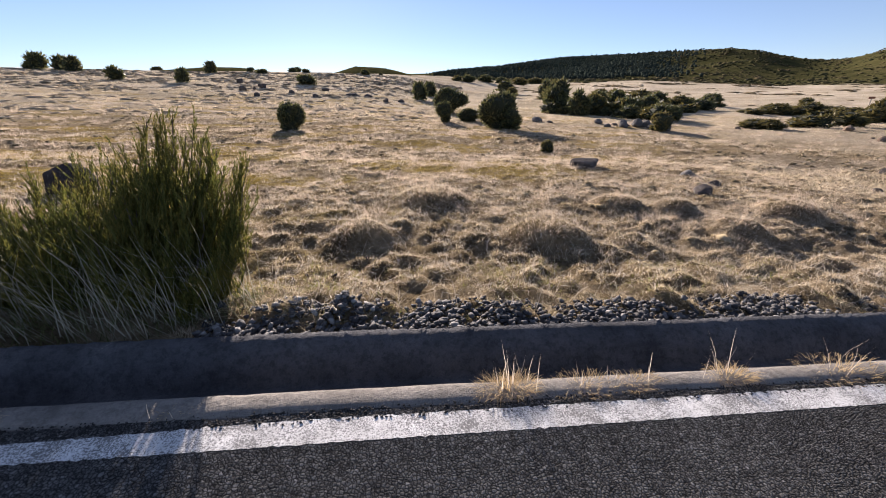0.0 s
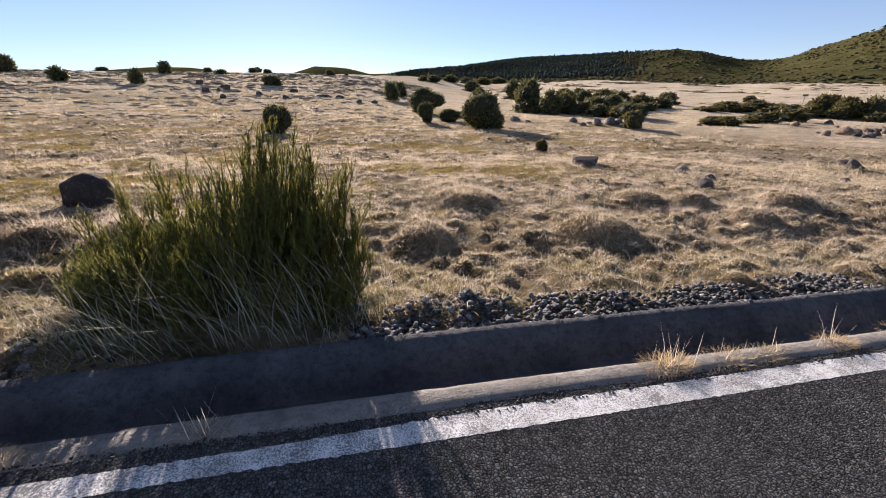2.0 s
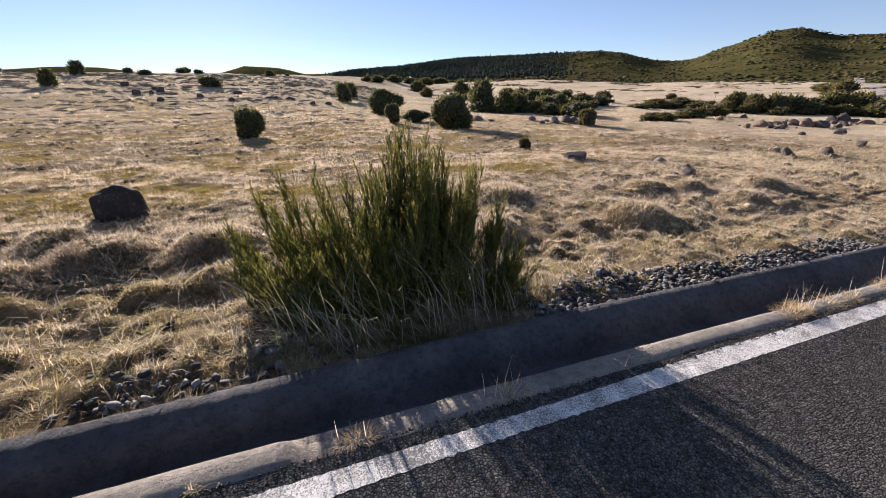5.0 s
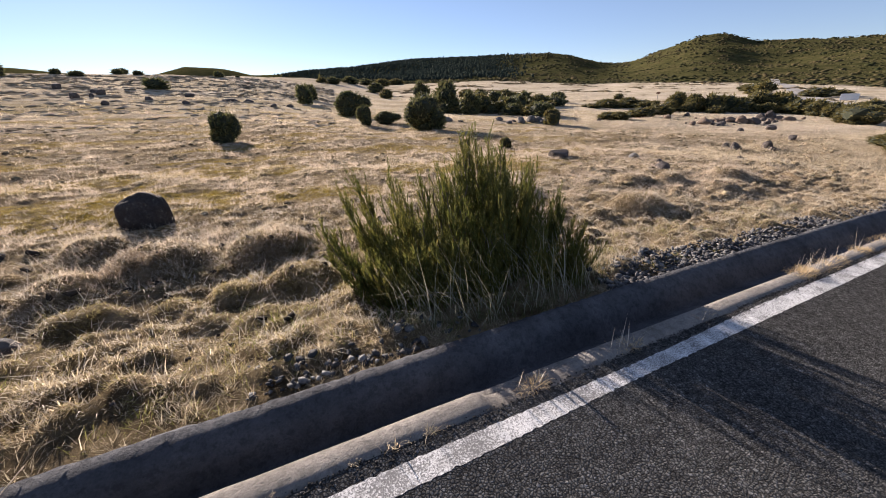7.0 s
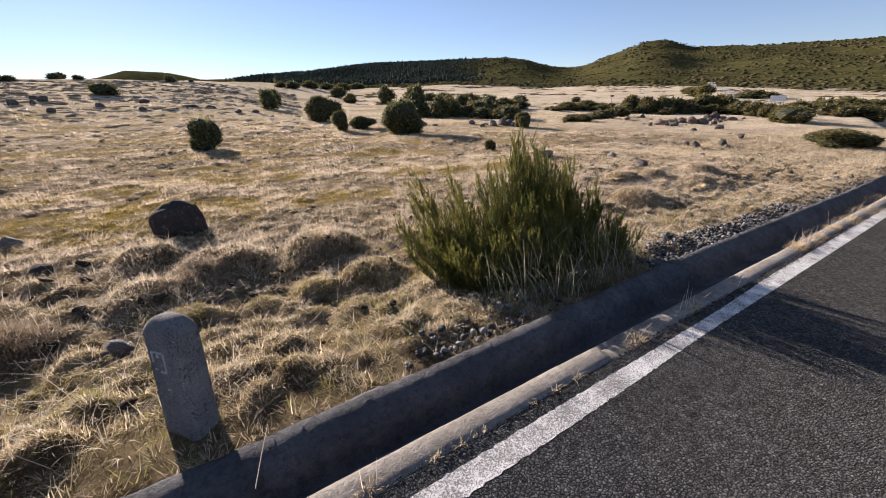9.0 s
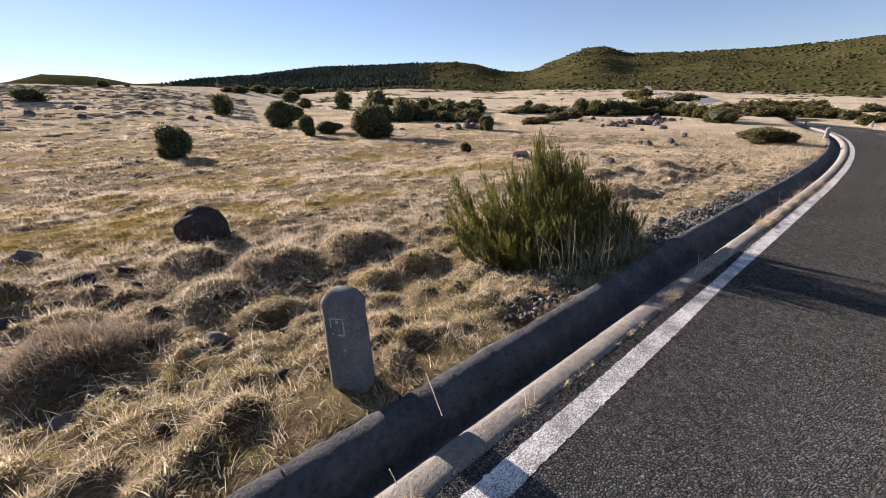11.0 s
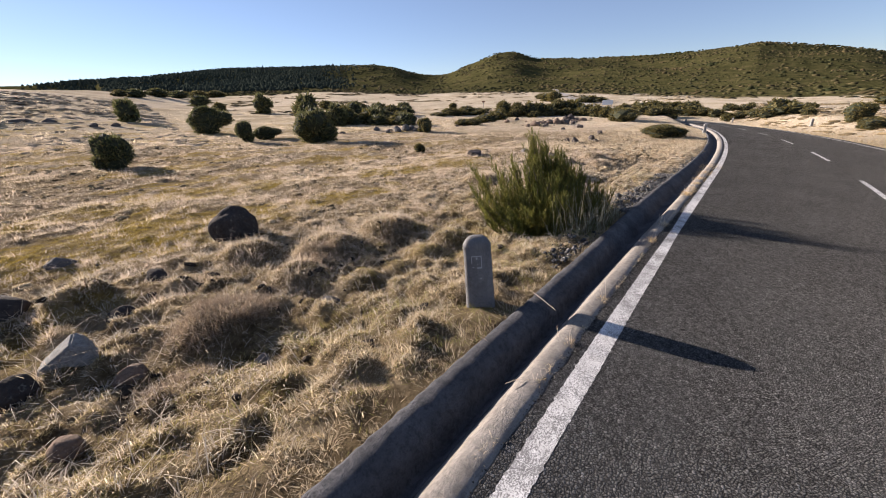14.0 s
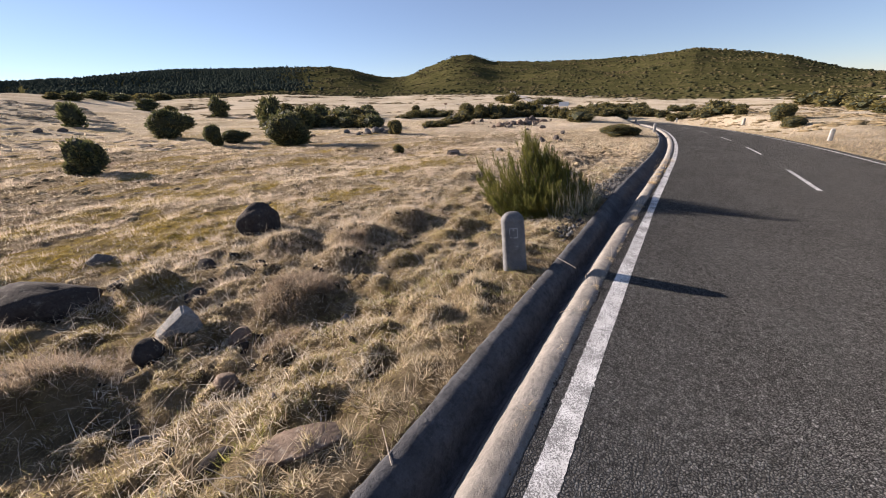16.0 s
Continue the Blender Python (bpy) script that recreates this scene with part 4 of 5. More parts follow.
def shrubs():
    dark = "dark green rounded heath shrub on dry grass"
    protos = [heath_shrub(31, 7000, HEATH_LEAF, 1.0, dark, 0.026), heath_shrub(32, 7000, HEATH_LEAF, 1.0, dark, 0.026), heath_shrub(33, 6000, HEATH_OLIVE, 1.0, dark, 0.028),
              heath_shrub(34, 520, HEATH_LEAF, 1.0, dark, 0.078), heath_shrub(35, 520, HEATH_OLIVE, 1.0, dark, 0.078), heath_shrub(36, 1400, HEATH_LEAF, 1.0, dark, 0.051), heath_shrub(37, 1400, HEATH_OLIVE, 1.0, dark, 0.051)]
    rng = random.Random(8)
    # x, y, width, height, which
    single = [(5.75, 21.6, 2.5, 2.05, 0), (4.55, 34.0, 2.8, 1.9, 1), (3.0, 24.8, 1.1, 1.2, 0), (-4.72, 17.95, 1.3, 1.25, 0), (15.5, 21.3, 1.45, 1.05, 2),
              (5.0, 12.4, 0.5, 0.4, 2), (4.9, 26.0, 1.7, 0.8, 1), (18.0, 4.9, 2.2, 0.7, 2), (35.1, 11.4, 3.0, 1.25, 2)]
    far = [(2.8, 49.0, 1.8, 2.0, 3), (4.8, 57.0, 1.7, 1.9, 3), (-12.6, 59.0, 2.7, 1.2, 3), (-26.9, 55, 1.6, 1.6, 3), (-36.3, 57.8, 2.4, 1.5, 3),
           (-33.5, 79.3, 2.0, 1.9, 3), (-52, 73, 2.6, 2.2, 3), (-60, 77, 3.2, 2.4, 3), (-57, 77.5, 2.6, 2.2, 3), (40.8, -6.0, 2.5, 1.5, 2), (33.2, -5.8, 2.1, 0.8, 2)]
    for x, y, w, h, k in single + far:
        set_shrub(protos[k], x, y, w, h, rng.uniform(0, 6.28))
    # the belt of scrub that runs out over the plain: x, y, width, height
    belt = [(26.9, 97.5, 4.8, 2.1), (23.3, 78.9, 2.8, 1.7), (27.2, 70.3, 3.3, 3.0), (16.1, 38.6, 3.3, 2.8), (16.2, 33.8, 2.2, 1.9), (41.5, 77.5, 4.1, 1.5), (41.8, 72.1, 3.6, 1.7), (21.2, 39.6, 2.6, 1.8), (23.0, 39.3, 2.6, 1.9),
            (36.3, 55.9, 4.3, 1.9), (19.5, 31.3, 2.5, 0.8), (29.4, 42.4, 3.8, 1.8), (20.8, 29.6, 2.7, 1.1), (34.0, 44.5, 3.7, 1.6), (22.0, 29.2, 1.7, 1.0), (46.7, 54.1, 3.7, 1.6), (45.0, 65.4, 4.6, 1.2), (18.6, 35.5, 2.6, 1.7),
            (25.8, 38.5, 3.0, 1.5), (22.1, 123.1, 4.8, 1.8), (31.0, 138.0, 5.8, 2.1), (39.0, 146.4, 5.5, 2.0), (53.3, 170.7, 8.5, 2.7), (71.8, 203.2, 9.1, 2.9), (18.8, 122.7, 3.7, 1.4)]
    for x, y, w, h in belt:
        set_shrub(protos[rng.choice([5, 5, 6])], x, y, w, h, rng.uniform(0, 6.28), "dark heath shrub in a belt of scrub on the plain")
    for q in range(34):
        f = rng.random()
        x, y = 15.5 + 6.5 * f + rng.gauss(0, 0.7), 38 - 7.5 * f + rng.gauss(0, 1.5)
        w = rng.uniform(1.2, 2.4)
        set_shrub(protos[rng.choice([5, 6, 3, 4])], x, y, w, w * rng.uniform(0.4, 0.66), rng.uniform(0, 6.28), "dark heath shrub in a belt of scrub on the plain")
    for q in range(26):
        f = rng.random()
        x, y = 22 + 15 * f + rng.gauss(0, 2), 40 + 8 * f + rng.gauss(0, 2.5)
        w = rng.uniform(1.6, 3.2)
        set_shrub(protos[rng.choice([3, 4, 4])], x, y, w, w * rng.uniform(0.22, 0.42), rng.uniform(0, 6.28), "low dark scrub out on the plain")
    # scrub before the bend and along the track: x, y, width, height
    scrub = [(42.8, 29.8, 2.4, 1.9), (42.8, 27.8, 2.6, 1.7), (43.7, 26.2, 2.7, 1.8), (45.7, 25.6, 2.6, 1.7), (48.1, 25.4, 2.4, 1.4), (57.8, 39.0, 2.7, 1.7), (49.9, 24.8, 2.9, 2.0), (51.8, 24.1, 3.0, 2.0), (51.1, 22.3, 2.8, 1.9),
             (111.3, 54.4, 6.3, 2.1), (121.7, 61.1, 4.1, 1.7), (109.3, 51.0, 4.9, 2.9), (48.3, 19.8, 2.4, 1.5), (45.5, 17.5, 2.2, 1.4), (43.7, 15.7, 2.1, 1.2), (38.7, 13.1, 2.0, 1.2), (36.7, 11.7, 1.8, 1.1), (108.2, 39.9, 6.1, 1.8),
             (112.8, 38.7, 4.5, 1.3), (41.6, 38.8, 4.0, 1.0), (44.7, 38.0, 3.5, 1.2), (44.6, 35.3, 3.1, 0.8), (66.2, 57.1, 2.4, 1.0), (24.4, 22.9, 1.9, 0.6), (24.3, 23.9, 2.2, 0.6), (29.1, 24.0, 2.6, 0.9), (32.9, 25.2, 2.3, 1.0)]
    for x, y, w, h in scrub:
        set_shrub(protos[rng.choice([6, 4, 6])], x, y, w, h, rng.uniform(0, 6.28), "olive-brown scrub before the bend in the road")
    for q in range(34):
        f = rng.uniform(-1, 1)
        x, y = 47 + 5 * f + rng.gauss(0, 1.2), 24.5 - 4 * f + rng.gauss(0, 1.2)
        w = rng.uniform(1.2, 2.6)
        set_shrub(protos[rng.choice([4, 4, 6])], x, y, w, w * rng.uniform(0.35, 0.6), rng.uniform(0, 6.28), "olive-brown scrub before the bend in the road")
    for q in range(20):
        x, y = 44 + rng.uniform(-6, 8), 39 + rng.uniform(-2, 2.5)
        w = rng.uniform(1.4, 3.0)
        set_shrub(protos[4], x, y, w, w * rng.uniform(0.2, 0.34), rng.uniform(0, 6.28), "low brown scrub on the plain")
    for q in range(30):
        x, y = 68 + rng.uniform(-12, 14), 4 + rng.uniform(-10, 14)
        w = rng.uniform(1.8, 3.4)
        set_shrub(protos[4], x, y, w, w * rng.uniform(0.35, 0.5), rng.uniform(0, 6.28), "low olive scrub behind the bend")
    for x, y, w, h in BEND_SCRUB:
        set_shrub(protos[rng.choice([4, 6])], x, y, w, h, rng.uniform(0, 6.28), "yellow-olive scrub along the outside of the bend")
    for q in range(14):
        a = math.radians(rng.uniform(-42, 2))
        r = rng.uniform(88, 108)
        w = rng.uniform(0.8, 2.4)
        set_shrub(protos[3], EYE_X + r * math.sin(a), r * math.cos(a), w, w * rng.uniform(0.3, 0.6), rng.uniform(0, 6.28), "small dark shrub along the field's crest")
    for p in protos:
        for o in (*p.children_recursive, p):
            bpy.data.objects.remove(o)


shrubs()


def broom():
    """The large broom beside the gutter: many upright switches, feathered with tiny leaves."""
    rng = np.random.default_rng(77)
    thing = tagged(new("broom_shrub"), "large green-brown broom shrub with upright feathery stems beside the gutter", "shrub")
    cx, cy = -2.32, 3.28
    z0 = at_ground(cx, cy, 0.05)
    wood_v, wood_l, wood_s = [], [], []
    leaf_c, leaf_n, leaf_w = [], [], []

    def strand(points, r0, r1):
        base = len(wood_v)
        m = len(points)
        for i, p in enumerate(points):
            r = r0 + (r1 - r0) * i / (m - 1)
            for a in (0, 2.094, 4.189):
                wood_v.append((p[0] + r * math.cos(a), p[1] + r * math.sin(a), p[2]))
        for i in range(m - 1):
            for j in range(3):
                a, b = base + 3 * i + j, base + 3 * i + (j + 1) % 3
                wood_l.extend((a, b, b + 3, a + 3))
                wood_s.append(4)

    # sprays that lean out of one stool: tip x, y, height, stems, spread
    sprays = [(0.30, 0.28, 1.50, 24, 0.06), (0.20, 0.20, 1.20, 18, 0.10), (0.50, 0.16, 1.38, 28, 0.09), (0.70, 0.12, 1.20, 26, 0.10), (0.98, 0.08, 1.04, 18, 0.06), (0.82, -0.05, 0.98, 20, 0.10), (1.10, -0.30, 0.76, 16, 0.08), (1.12, -0.60, 0.48, 14, 0.11),
              (0.40, -0.20, 1.12, 26, 0.13), (0.08, 0.10, 1.12, 20, 0.11), (-0.08, 0.15, 1.14, 14, 0.06), (-0.26, 0.28, 0.98, 9, 0.08), (-0.42, 0.46, 1.02, 9, 0.06), (-0.74, 0.70, 1.08, 9, 0.04), (-0.90, 0.64, 0.74, 8, 0.05), (-0.52, 0.20, 0.84, 12, 0.09),
              (-0.94, 0.38, 0.90, 9, 0.05), (-0.78, 0.10, 0.72, 13, 0.09), (-1.20, 0.28, 0.70, 10, 0.05), (-1.10, -0.10, 0.50, 16, 0.09), (-0.95, -0.34, 0.50, 18, 0.11), (-0.42, -0.15, 0.70, 20, 0.13), (-0.10, -0.30, 0.88, 20, 0.13),
              (0.72, -0.42, 0.82, 18, 0.12), (0.20, -0.50, 0.72, 20, 0.13), (-0.30, -0.52, 0.62, 22, 0.12), (0.60, -0.72, 0.46, 16, 0.13), (-0.66, -0.48, 0.62, 26, 0.11), (0.95, -0.75, 0.40, 12, 0.10), (-0.88, -0.55, 0.46, 18, 0.09), (-0.1, -0.72, 0.46, 18, 0.12),
              (0.35, -0.30, 0.98, 26, 0.15), (-0.72, -0.15, 0.60, 18, 0.12), (0.15, 0.50, 1.06, 14, 0.10), (0.6, 0.42, 1.10, 16, 0.11), (-0.35, 0.66, 0.78, 8, 0.10)]
    switches = [spray for spray in sprays for _ in range(spray[3])]
    for s, (tx, ty, tall, _, wide) in enumerate(switches):
        ex, ey = tx + 0.75 * wide * rng.normal(), ty + 0.75 * wide * rng.normal()
        bx, by = 0.58 * tx + 0.08 * rng.normal(), 0.62 * (ty - 0.25) - 0.24 + 0.08 * rng.normal()
        low = rng.uniform(0, 1)
        top = tall * (1.02 - 0.55 * low ** 1.2) + 0.06
        ex, ey = ex - (ex - bx) * 0.3 * low, ey - (ey - by) * 0.3 * low
        n = 7
        pts = []
        for i in range(n):
            t = i / (n - 1)
            b = t ** 0.8
            pts.append(np.array((cx + bx + (ex - bx) * b + 0.02 * rng.normal(), cy + by + (ey - by) * b + 0.02 * rng.normal(), z0 + top * t ** 1.1)))
        if s % 5 == 0:
            bm = bmesh.new()
            rings = []
            for i, p in enumerate(pts):
                r = 0.011 - 0.0012 * i
                rings.append([bm.verts.new((p[0] + r * math.cos(w), p[1] + r * math.sin(w), p[2])) for w in (0, 1.571, 3.142, 4.712)])
            for lo_ring, hi_ring in zip(rings, rings[1:]):
                for j in range(4):
                    bm.faces.new((lo_ring[j], lo_ring[(j + 1) % 4], hi_ring[(j + 1) % 4], hi_ring[j]))
            bm.faces.new(rings[-1])
            part("stem", bm, BARK, thing, "thin brown stem")
        else:
            strand(pts, 0.007, 0.003)
        for q in range(int(rng.integers(19, 27))):
            t = rng.uniform(0.05, 1.0)
            i = min(int(t * (n - 1)), n - 2)
            p = pts[i] + (pts[i + 1] - pts[i]) * (t * (n - 1) - i)
            aim = np.array((0.27 * rng.normal() + 0.45 * (ex - bx), 0.27 * rng.normal() + 0.45 * (ey - by), 1.0))
            aim /= np.linalg.norm(aim)
            ln = rng.uniform(0.07, 0.19) * (1.0 if t < 0.9 else 0.8)
            mid = p + aim * ln * 0.5 + rng.normal(0, 0.008, 3)
            tip = p + aim * ln + np.array((0, 0, 0.02))
            strand([p, tip], 0.0028, 0.0012)
            m = int(ln / 0.0062)
            tt = rng.uniform(0.05, 1.0, m)[:, None]
            c = np.where(tt < 0.5, p + (mid - p) * tt * 2, mid + (tip - mid) * (tt - 0.5) * 2)
            spin = rng.uniform(0, 6.283, m)
            nn = aim + 0.42 * np.stack([np.cos(spin), np.sin(spin), np.zeros(m)], -1)
            leaf_c.append(c)
            leaf_n.append(nn)
    c, nn = np.concatenate(leaf_c), np.concatenate(leaf_n)
    part_mesh("foliage", leaf_cloud("foliage", c, nn, 0.0062, BROOM_LEAF, 5, 4.8, 0.12, 0.0), thing, "tiny olive-green leaves")
    tagged(part_mesh("brushwood", soup("brushwood", wood_v, wood_l, wood_s, GREEN_TWIG), thing, "fine olive-green twigs"), kind="stuff")
    # the foot is grown through with bleached grass
    n = 560
    ang = rng.uniform(0, 6.283, n)
    f = np.sqrt(rng.uniform(0, 1, n))
    x, y = cx + 0.2 + 1.1 * f * np.cos(ang), cy - 0.82 + 0.42 * f * np.sin(ang)
    ok = y > 2.09
    x, y, ang = x[ok], y[ok], ang[ok]
    n = len(x)
    root = np.stack([x, y, ground_z(x, y) - 0.01], -1)
    me = blades("foot_grass", root, math.pi + rng.normal(0, 0.9, n), rng.uniform(0.1, 0.7, n), rng.uniform(0.0, 0.9, n), 0.14 + 0.62 * rng.uniform(0, 1, n) ** 1.4, rng.uniform(0.0025, 0.005, n), FOOT_STRAW)
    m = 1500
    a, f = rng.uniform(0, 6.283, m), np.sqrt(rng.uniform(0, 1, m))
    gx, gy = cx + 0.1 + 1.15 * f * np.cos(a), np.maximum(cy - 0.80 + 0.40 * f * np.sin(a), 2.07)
    low = blades("low_grass", np.stack([gx, gy, ground_z(gx, gy) - 0.01], -1), rng.uniform(0, 6.283, m), rng.uniform(0.2, 1.0, m), rng.uniform(0.2, 1.0, m), rng.uniform(0.06, 0.2, m), np.full(m, 0.004), SHADED_GREEN)
    tagged(new("low_grass", low), "green grass at the broom's foot, coloured dark for its shade", "grass", kind="stuff")
    tagged(new("foot_grass", me), "bleached grey grass grown through the foot of the broom", "grass", kind="stuff")


broom()


def dead_heather(x, y, wide, deep, tall, count, seed):
    """A low tangle of dead brown twigs over a mound."""
    rng = np.random.default_rng(seed)
    thing = tagged(new("dead_heather"), "low brown tangle of dead heather over the turf", "shrub", "dead heather in the field")
    thing.location = (x, y, at_ground(x, y))
    a, f = rng.uniform(0, 6.283, count), np.sqrt(rng.uniform(0, 1, count))
    edge = 1 + 0.25 * np.sin(2 * a + seed) + 0.15 * np.sin(5 * a)
    rx, ry = x + wide * f * edge * np.cos(a), y + deep * f * edge * np.sin(a)
    root = np.stack([rx - x, ry - y, ground_z(rx, ry) - thing.location[2] - 0.02 + tall * 0.5 * rng.uniform(0, 1, count) * (1 - f ** 2)], -1)
    me = blades("tangle", root, a + rng.normal(0, 1.0, count), rng.uniform(0.5, 1.5, count), rng.normal(0.0, 0.8, count), tall * rng.uniform(0.3, 1.1, count), rng.uniform(0.0022, 0.0045, count), DEAD_TWIG)
    tagged(part_mesh("tangle", me, thing), kind="stuff")


for x, y, wide, deep, tall, count, seed in [(-6.70, 4.12, 0.36, 0.30, 0.17, 4200, 1), (-8.6, 4.5, 0.46, 0.34, 0.18, 3600, 2), (-7.3, 3.6, 0.26, 0.2, 0.12, 1200, 3), (-5.3, 4.75, 0.34, 0.2, 0.12, 1700, 4), (-4.1, 4.6, 0.40, 0.2, 0.12, 1700, 5)]:
    dead_heather(x, y, wide, deep, tall, count, seed)


# ---- stones ----
def boulder(name, x, y, w, deep, h, turn, seed, material, label, sink=0.34, angular=0.0):
    bm = bmesh.new()
    bmesh.ops.create_icosphere(bm, subdivisions=4 if y < 8 and angular < 0.7 else 3 if angular < 0.95 else 2, radius=0.5)
    rng = random.Random(seed)
    cuts = [Vector((rng.gauss(0, 1), rng.gauss(0, 1), rng.gauss(0.2, 0.8))).normalized() for _ in range(13 if angular > 0.5 else 7)]
    for v in bm.verts:
        c = v.co.copy()
        k = 1 + (0.14 + 0.14 * angular) * noise.noise(c * 2.1 + Vector((seed, 0, 0))) + (0.05 + 0.12 * angular) * noise.noise(c * 5 + Vector((0, seed, 0))) + 0.04 * noise.noise(c * 13) + 0.02 * noise.noise(c * 30)
        c *= k
        for q in cuts:
            over = c.dot(q) - 0.45 + 0.14 * angular
            if over > 0:
                c -= q * over * (0.6 + 0.35 * angular)
        v.co = Vector((c.x * w * 1.1, c.y * deep * 1.1, (c.z + 0.5 - sink) * h / (0.92 - sink)))
    for f in bm.faces:
        f.smooth = angular < 0.7
    me = bpy.data.meshes.new(name)
    bm.to_mesh(me)
    bm.free()
    me.materials.append(material)
    ob = new(name, me)
    ob.matrix_world = pose(x, y, at_ground(x, y, 0.03), 0, 0, turn)
    return tagged(ob, label, "rock", "rocks in the field")


def wedge(x, y, w, dp, h, turn, label):
    """A split slab with one long smooth face that leans back."""
    bm = bmesh.new()
    for px, py, pz in [(-0.5, -0.35, -0.2), (-0.46, 0.4, -0.2), (0.45, 0.5, -0.2), (0.5, -0.45, -0.2), (-0.46, -0.3, 0.06), (-0.42, 0.3, 0.12), (0.16, -0.36, 0.76), (0.24, 0.28, 1.0), (0.36, -0.1, 0.74), (0.42, 0.35, 0.45), (0.46, -0.35, 0.35)]:
        bm.verts.new((px * w, py * dp, pz * h))
    bmesh.ops.convex_hull(bm, input=bm.verts)
    bmesh.ops.bevel(bm, geom=bm.edges[:], offset=0.012, segments=2, affect="EDGES")
    bmesh.ops.subdivide_edges(bm, edges=bm.edges[:], cuts=2, use_grid_fill=True)
    for v in bm.verts:
        v.co += Vector((1, 1, 1)) * 0.006 * noise.noise(v.co * 18)
    me = bpy.data.meshes.new("rock")
    bm.to_mesh(me)
    bm.free()
    me.materials.append(WHITE_STONE)
    ob = new("rock", me)
    ob.matrix_world = pose(x, y, at_ground(x, y, 0.0), 0, 0, turn)
    tagged(ob, label, "rock", "rocks in the field")


def rocks():
    dark = "dark brown basalt boulder half sunk in dry grass"
    grey = "weathered grey basalt rock lying in dry grass"
    pale = "pale grey angular rock lying in dry grass"
    # x, y, width, depth, height, turn
    big = [(-5.46, 6.78, 0.66, 0.50, 0.44, 10, dark), (-8.25, 6.42, 1.15, 0.6, 0.30, -55, dark), (-8.16, 4.16, 0.20, 0.16, 0.12, 20, dark), (-8.35, 3.57, 0.17, 0.13, 0.09, 70, grey), (-8.4, 3.33, 0.19, 0.14, 0.08, 10, grey), (-8.24, 2.70, 0.19, 0.14, 0.07, -20, dark), (-7.44, 7.5, 0.34, 0.25, 0.14, 0, grey), (-7.56, 6.32, 0.28, 0.2, 0.12, 0, dark), (-7.27, 5.14, 0.24, 0.2, 0.12, 30, dark), (4.8, 9.3, 1.05, 0.6, 0.24, 15, grey), (6.85, 8.1, 0.6, 0.4, 0.16, 40, grey),
           (5.9, 6.5, 0.55, 0.4, 0.22, 70, grey), (-5.87, 3.75, 0.21, 0.18, 0.15, 30, grey), (-8.0, 4.3, 0.22, 0.2, 0.14, 50, dark),
           (-6.76, 3.38, 0.16, 0.13, 0.09, 50, grey), (-6.76, 5.95, 0.26, 0.20, 0.12, 65, dark), (-4.46, 2.28, 0.10, 0.08, 0.05, 10, grey)]
    for i, (x, y, w, dp, h, turn, label) in enumerate(big):
        boulder("boulder" if w > 0.7 else "rock", x, y, w, dp, h, turn, 3 + i, DARK_ROCK if label == dark else (ROCK if i % 2 else PALE_ROCK), label, 0.34, 0.22 if label == dark else 0.9)
    wedge(-7.71, 4.46, 0.36, 0.24, 0.20, -12, pale)
    boulder("rock", -8.0, 2.33, 0.40, 0.26, 0.05, -40, 51, WARM_ROCK, "flat brown weathered rock beside the gutter", 0.40, 0.8)
    boulder("rock", -7.86, 3.40, 0.17, 0.14, 0.10, 40, 54, WARM_ROCK, "rounded brown stone in dry grass", 0.40, 0.3)
    boulder("rock", -7.45, 3.95, 0.20, 0.16, 0.10, 15, 53, WARM_ROCK, "rounded brown stone in dry grass", 0.40, 0.4)
    rng = random.Random(14)
    # the heap on the rise before the bend: x, y, width, height
    heap = [(28.1, 17.6, 0.7, 0.37), (30.5, 17.4, 1.1, 0.48), (30.4, 16.6, 1.0, 0.66), (30.8, 16.0, 1.3, 0.56), (37.2, 18.4, 0.9, 0.65), (37.8, 17.9, 1.1, 0.75), (38.1, 17.3, 1.2, 0.42),
            (37.7, 16.5, 1.2, 0.41), (25.2, 12.3, 0.7, 0.3), (27.7, 20.8, 0.8, 0.4), (34.0, 23.0, 0.8, 0.4), (27.3, 16.4, 0.7, 0.31), (26.6, 17.2, 1.3, 0.5), (25.2, 17.2, 0.6, 0.35)]
    for i, (x, y, w, h) in enumerate(heap):
        boulder("rock", x, y, w, w * 0.8, h, rng.uniform(0, 360), 60 + i, WARM_ROCK if rng.random() < 0.5 else ROCK, "grey rock in a loose heap on the rise", 0.3, 1.0)
    for i in range(70):
        x, y = 32.5 + rng.gauss(0, 3.4), 17.2 + rng.gauss(0, 1.0)
        w = rng.uniform(0.22, 0.6)
        boulder("rock", x, y, w, w * 0.8, w * rng.uniform(0.4, 0.65), rng.uniform(0, 360), 180 + i, WARM_ROCK if rng.random() < 0.35 else ROCK, "grey rock in a loose heap on the rise", 0.3, 1.0)
    # rocks strewn below the scrub belt
    for i in range(16):
        f = rng.random()
        x, y = 10 + 7 * f + rng.gauss(0, 0.5), 25 - 3 * f + rng.gauss(0, 0.7)
        w = rng.uniform(0.35, 0.9)
        boulder("rock", x, y, w, w * 0.8, w * rng.uniform(0.35, 0.6), rng.uniform(0, 360), 110 + i, PALE_ROCK if rng.random() < 0.5 else ROCK, grey, 0.3, 1.0)
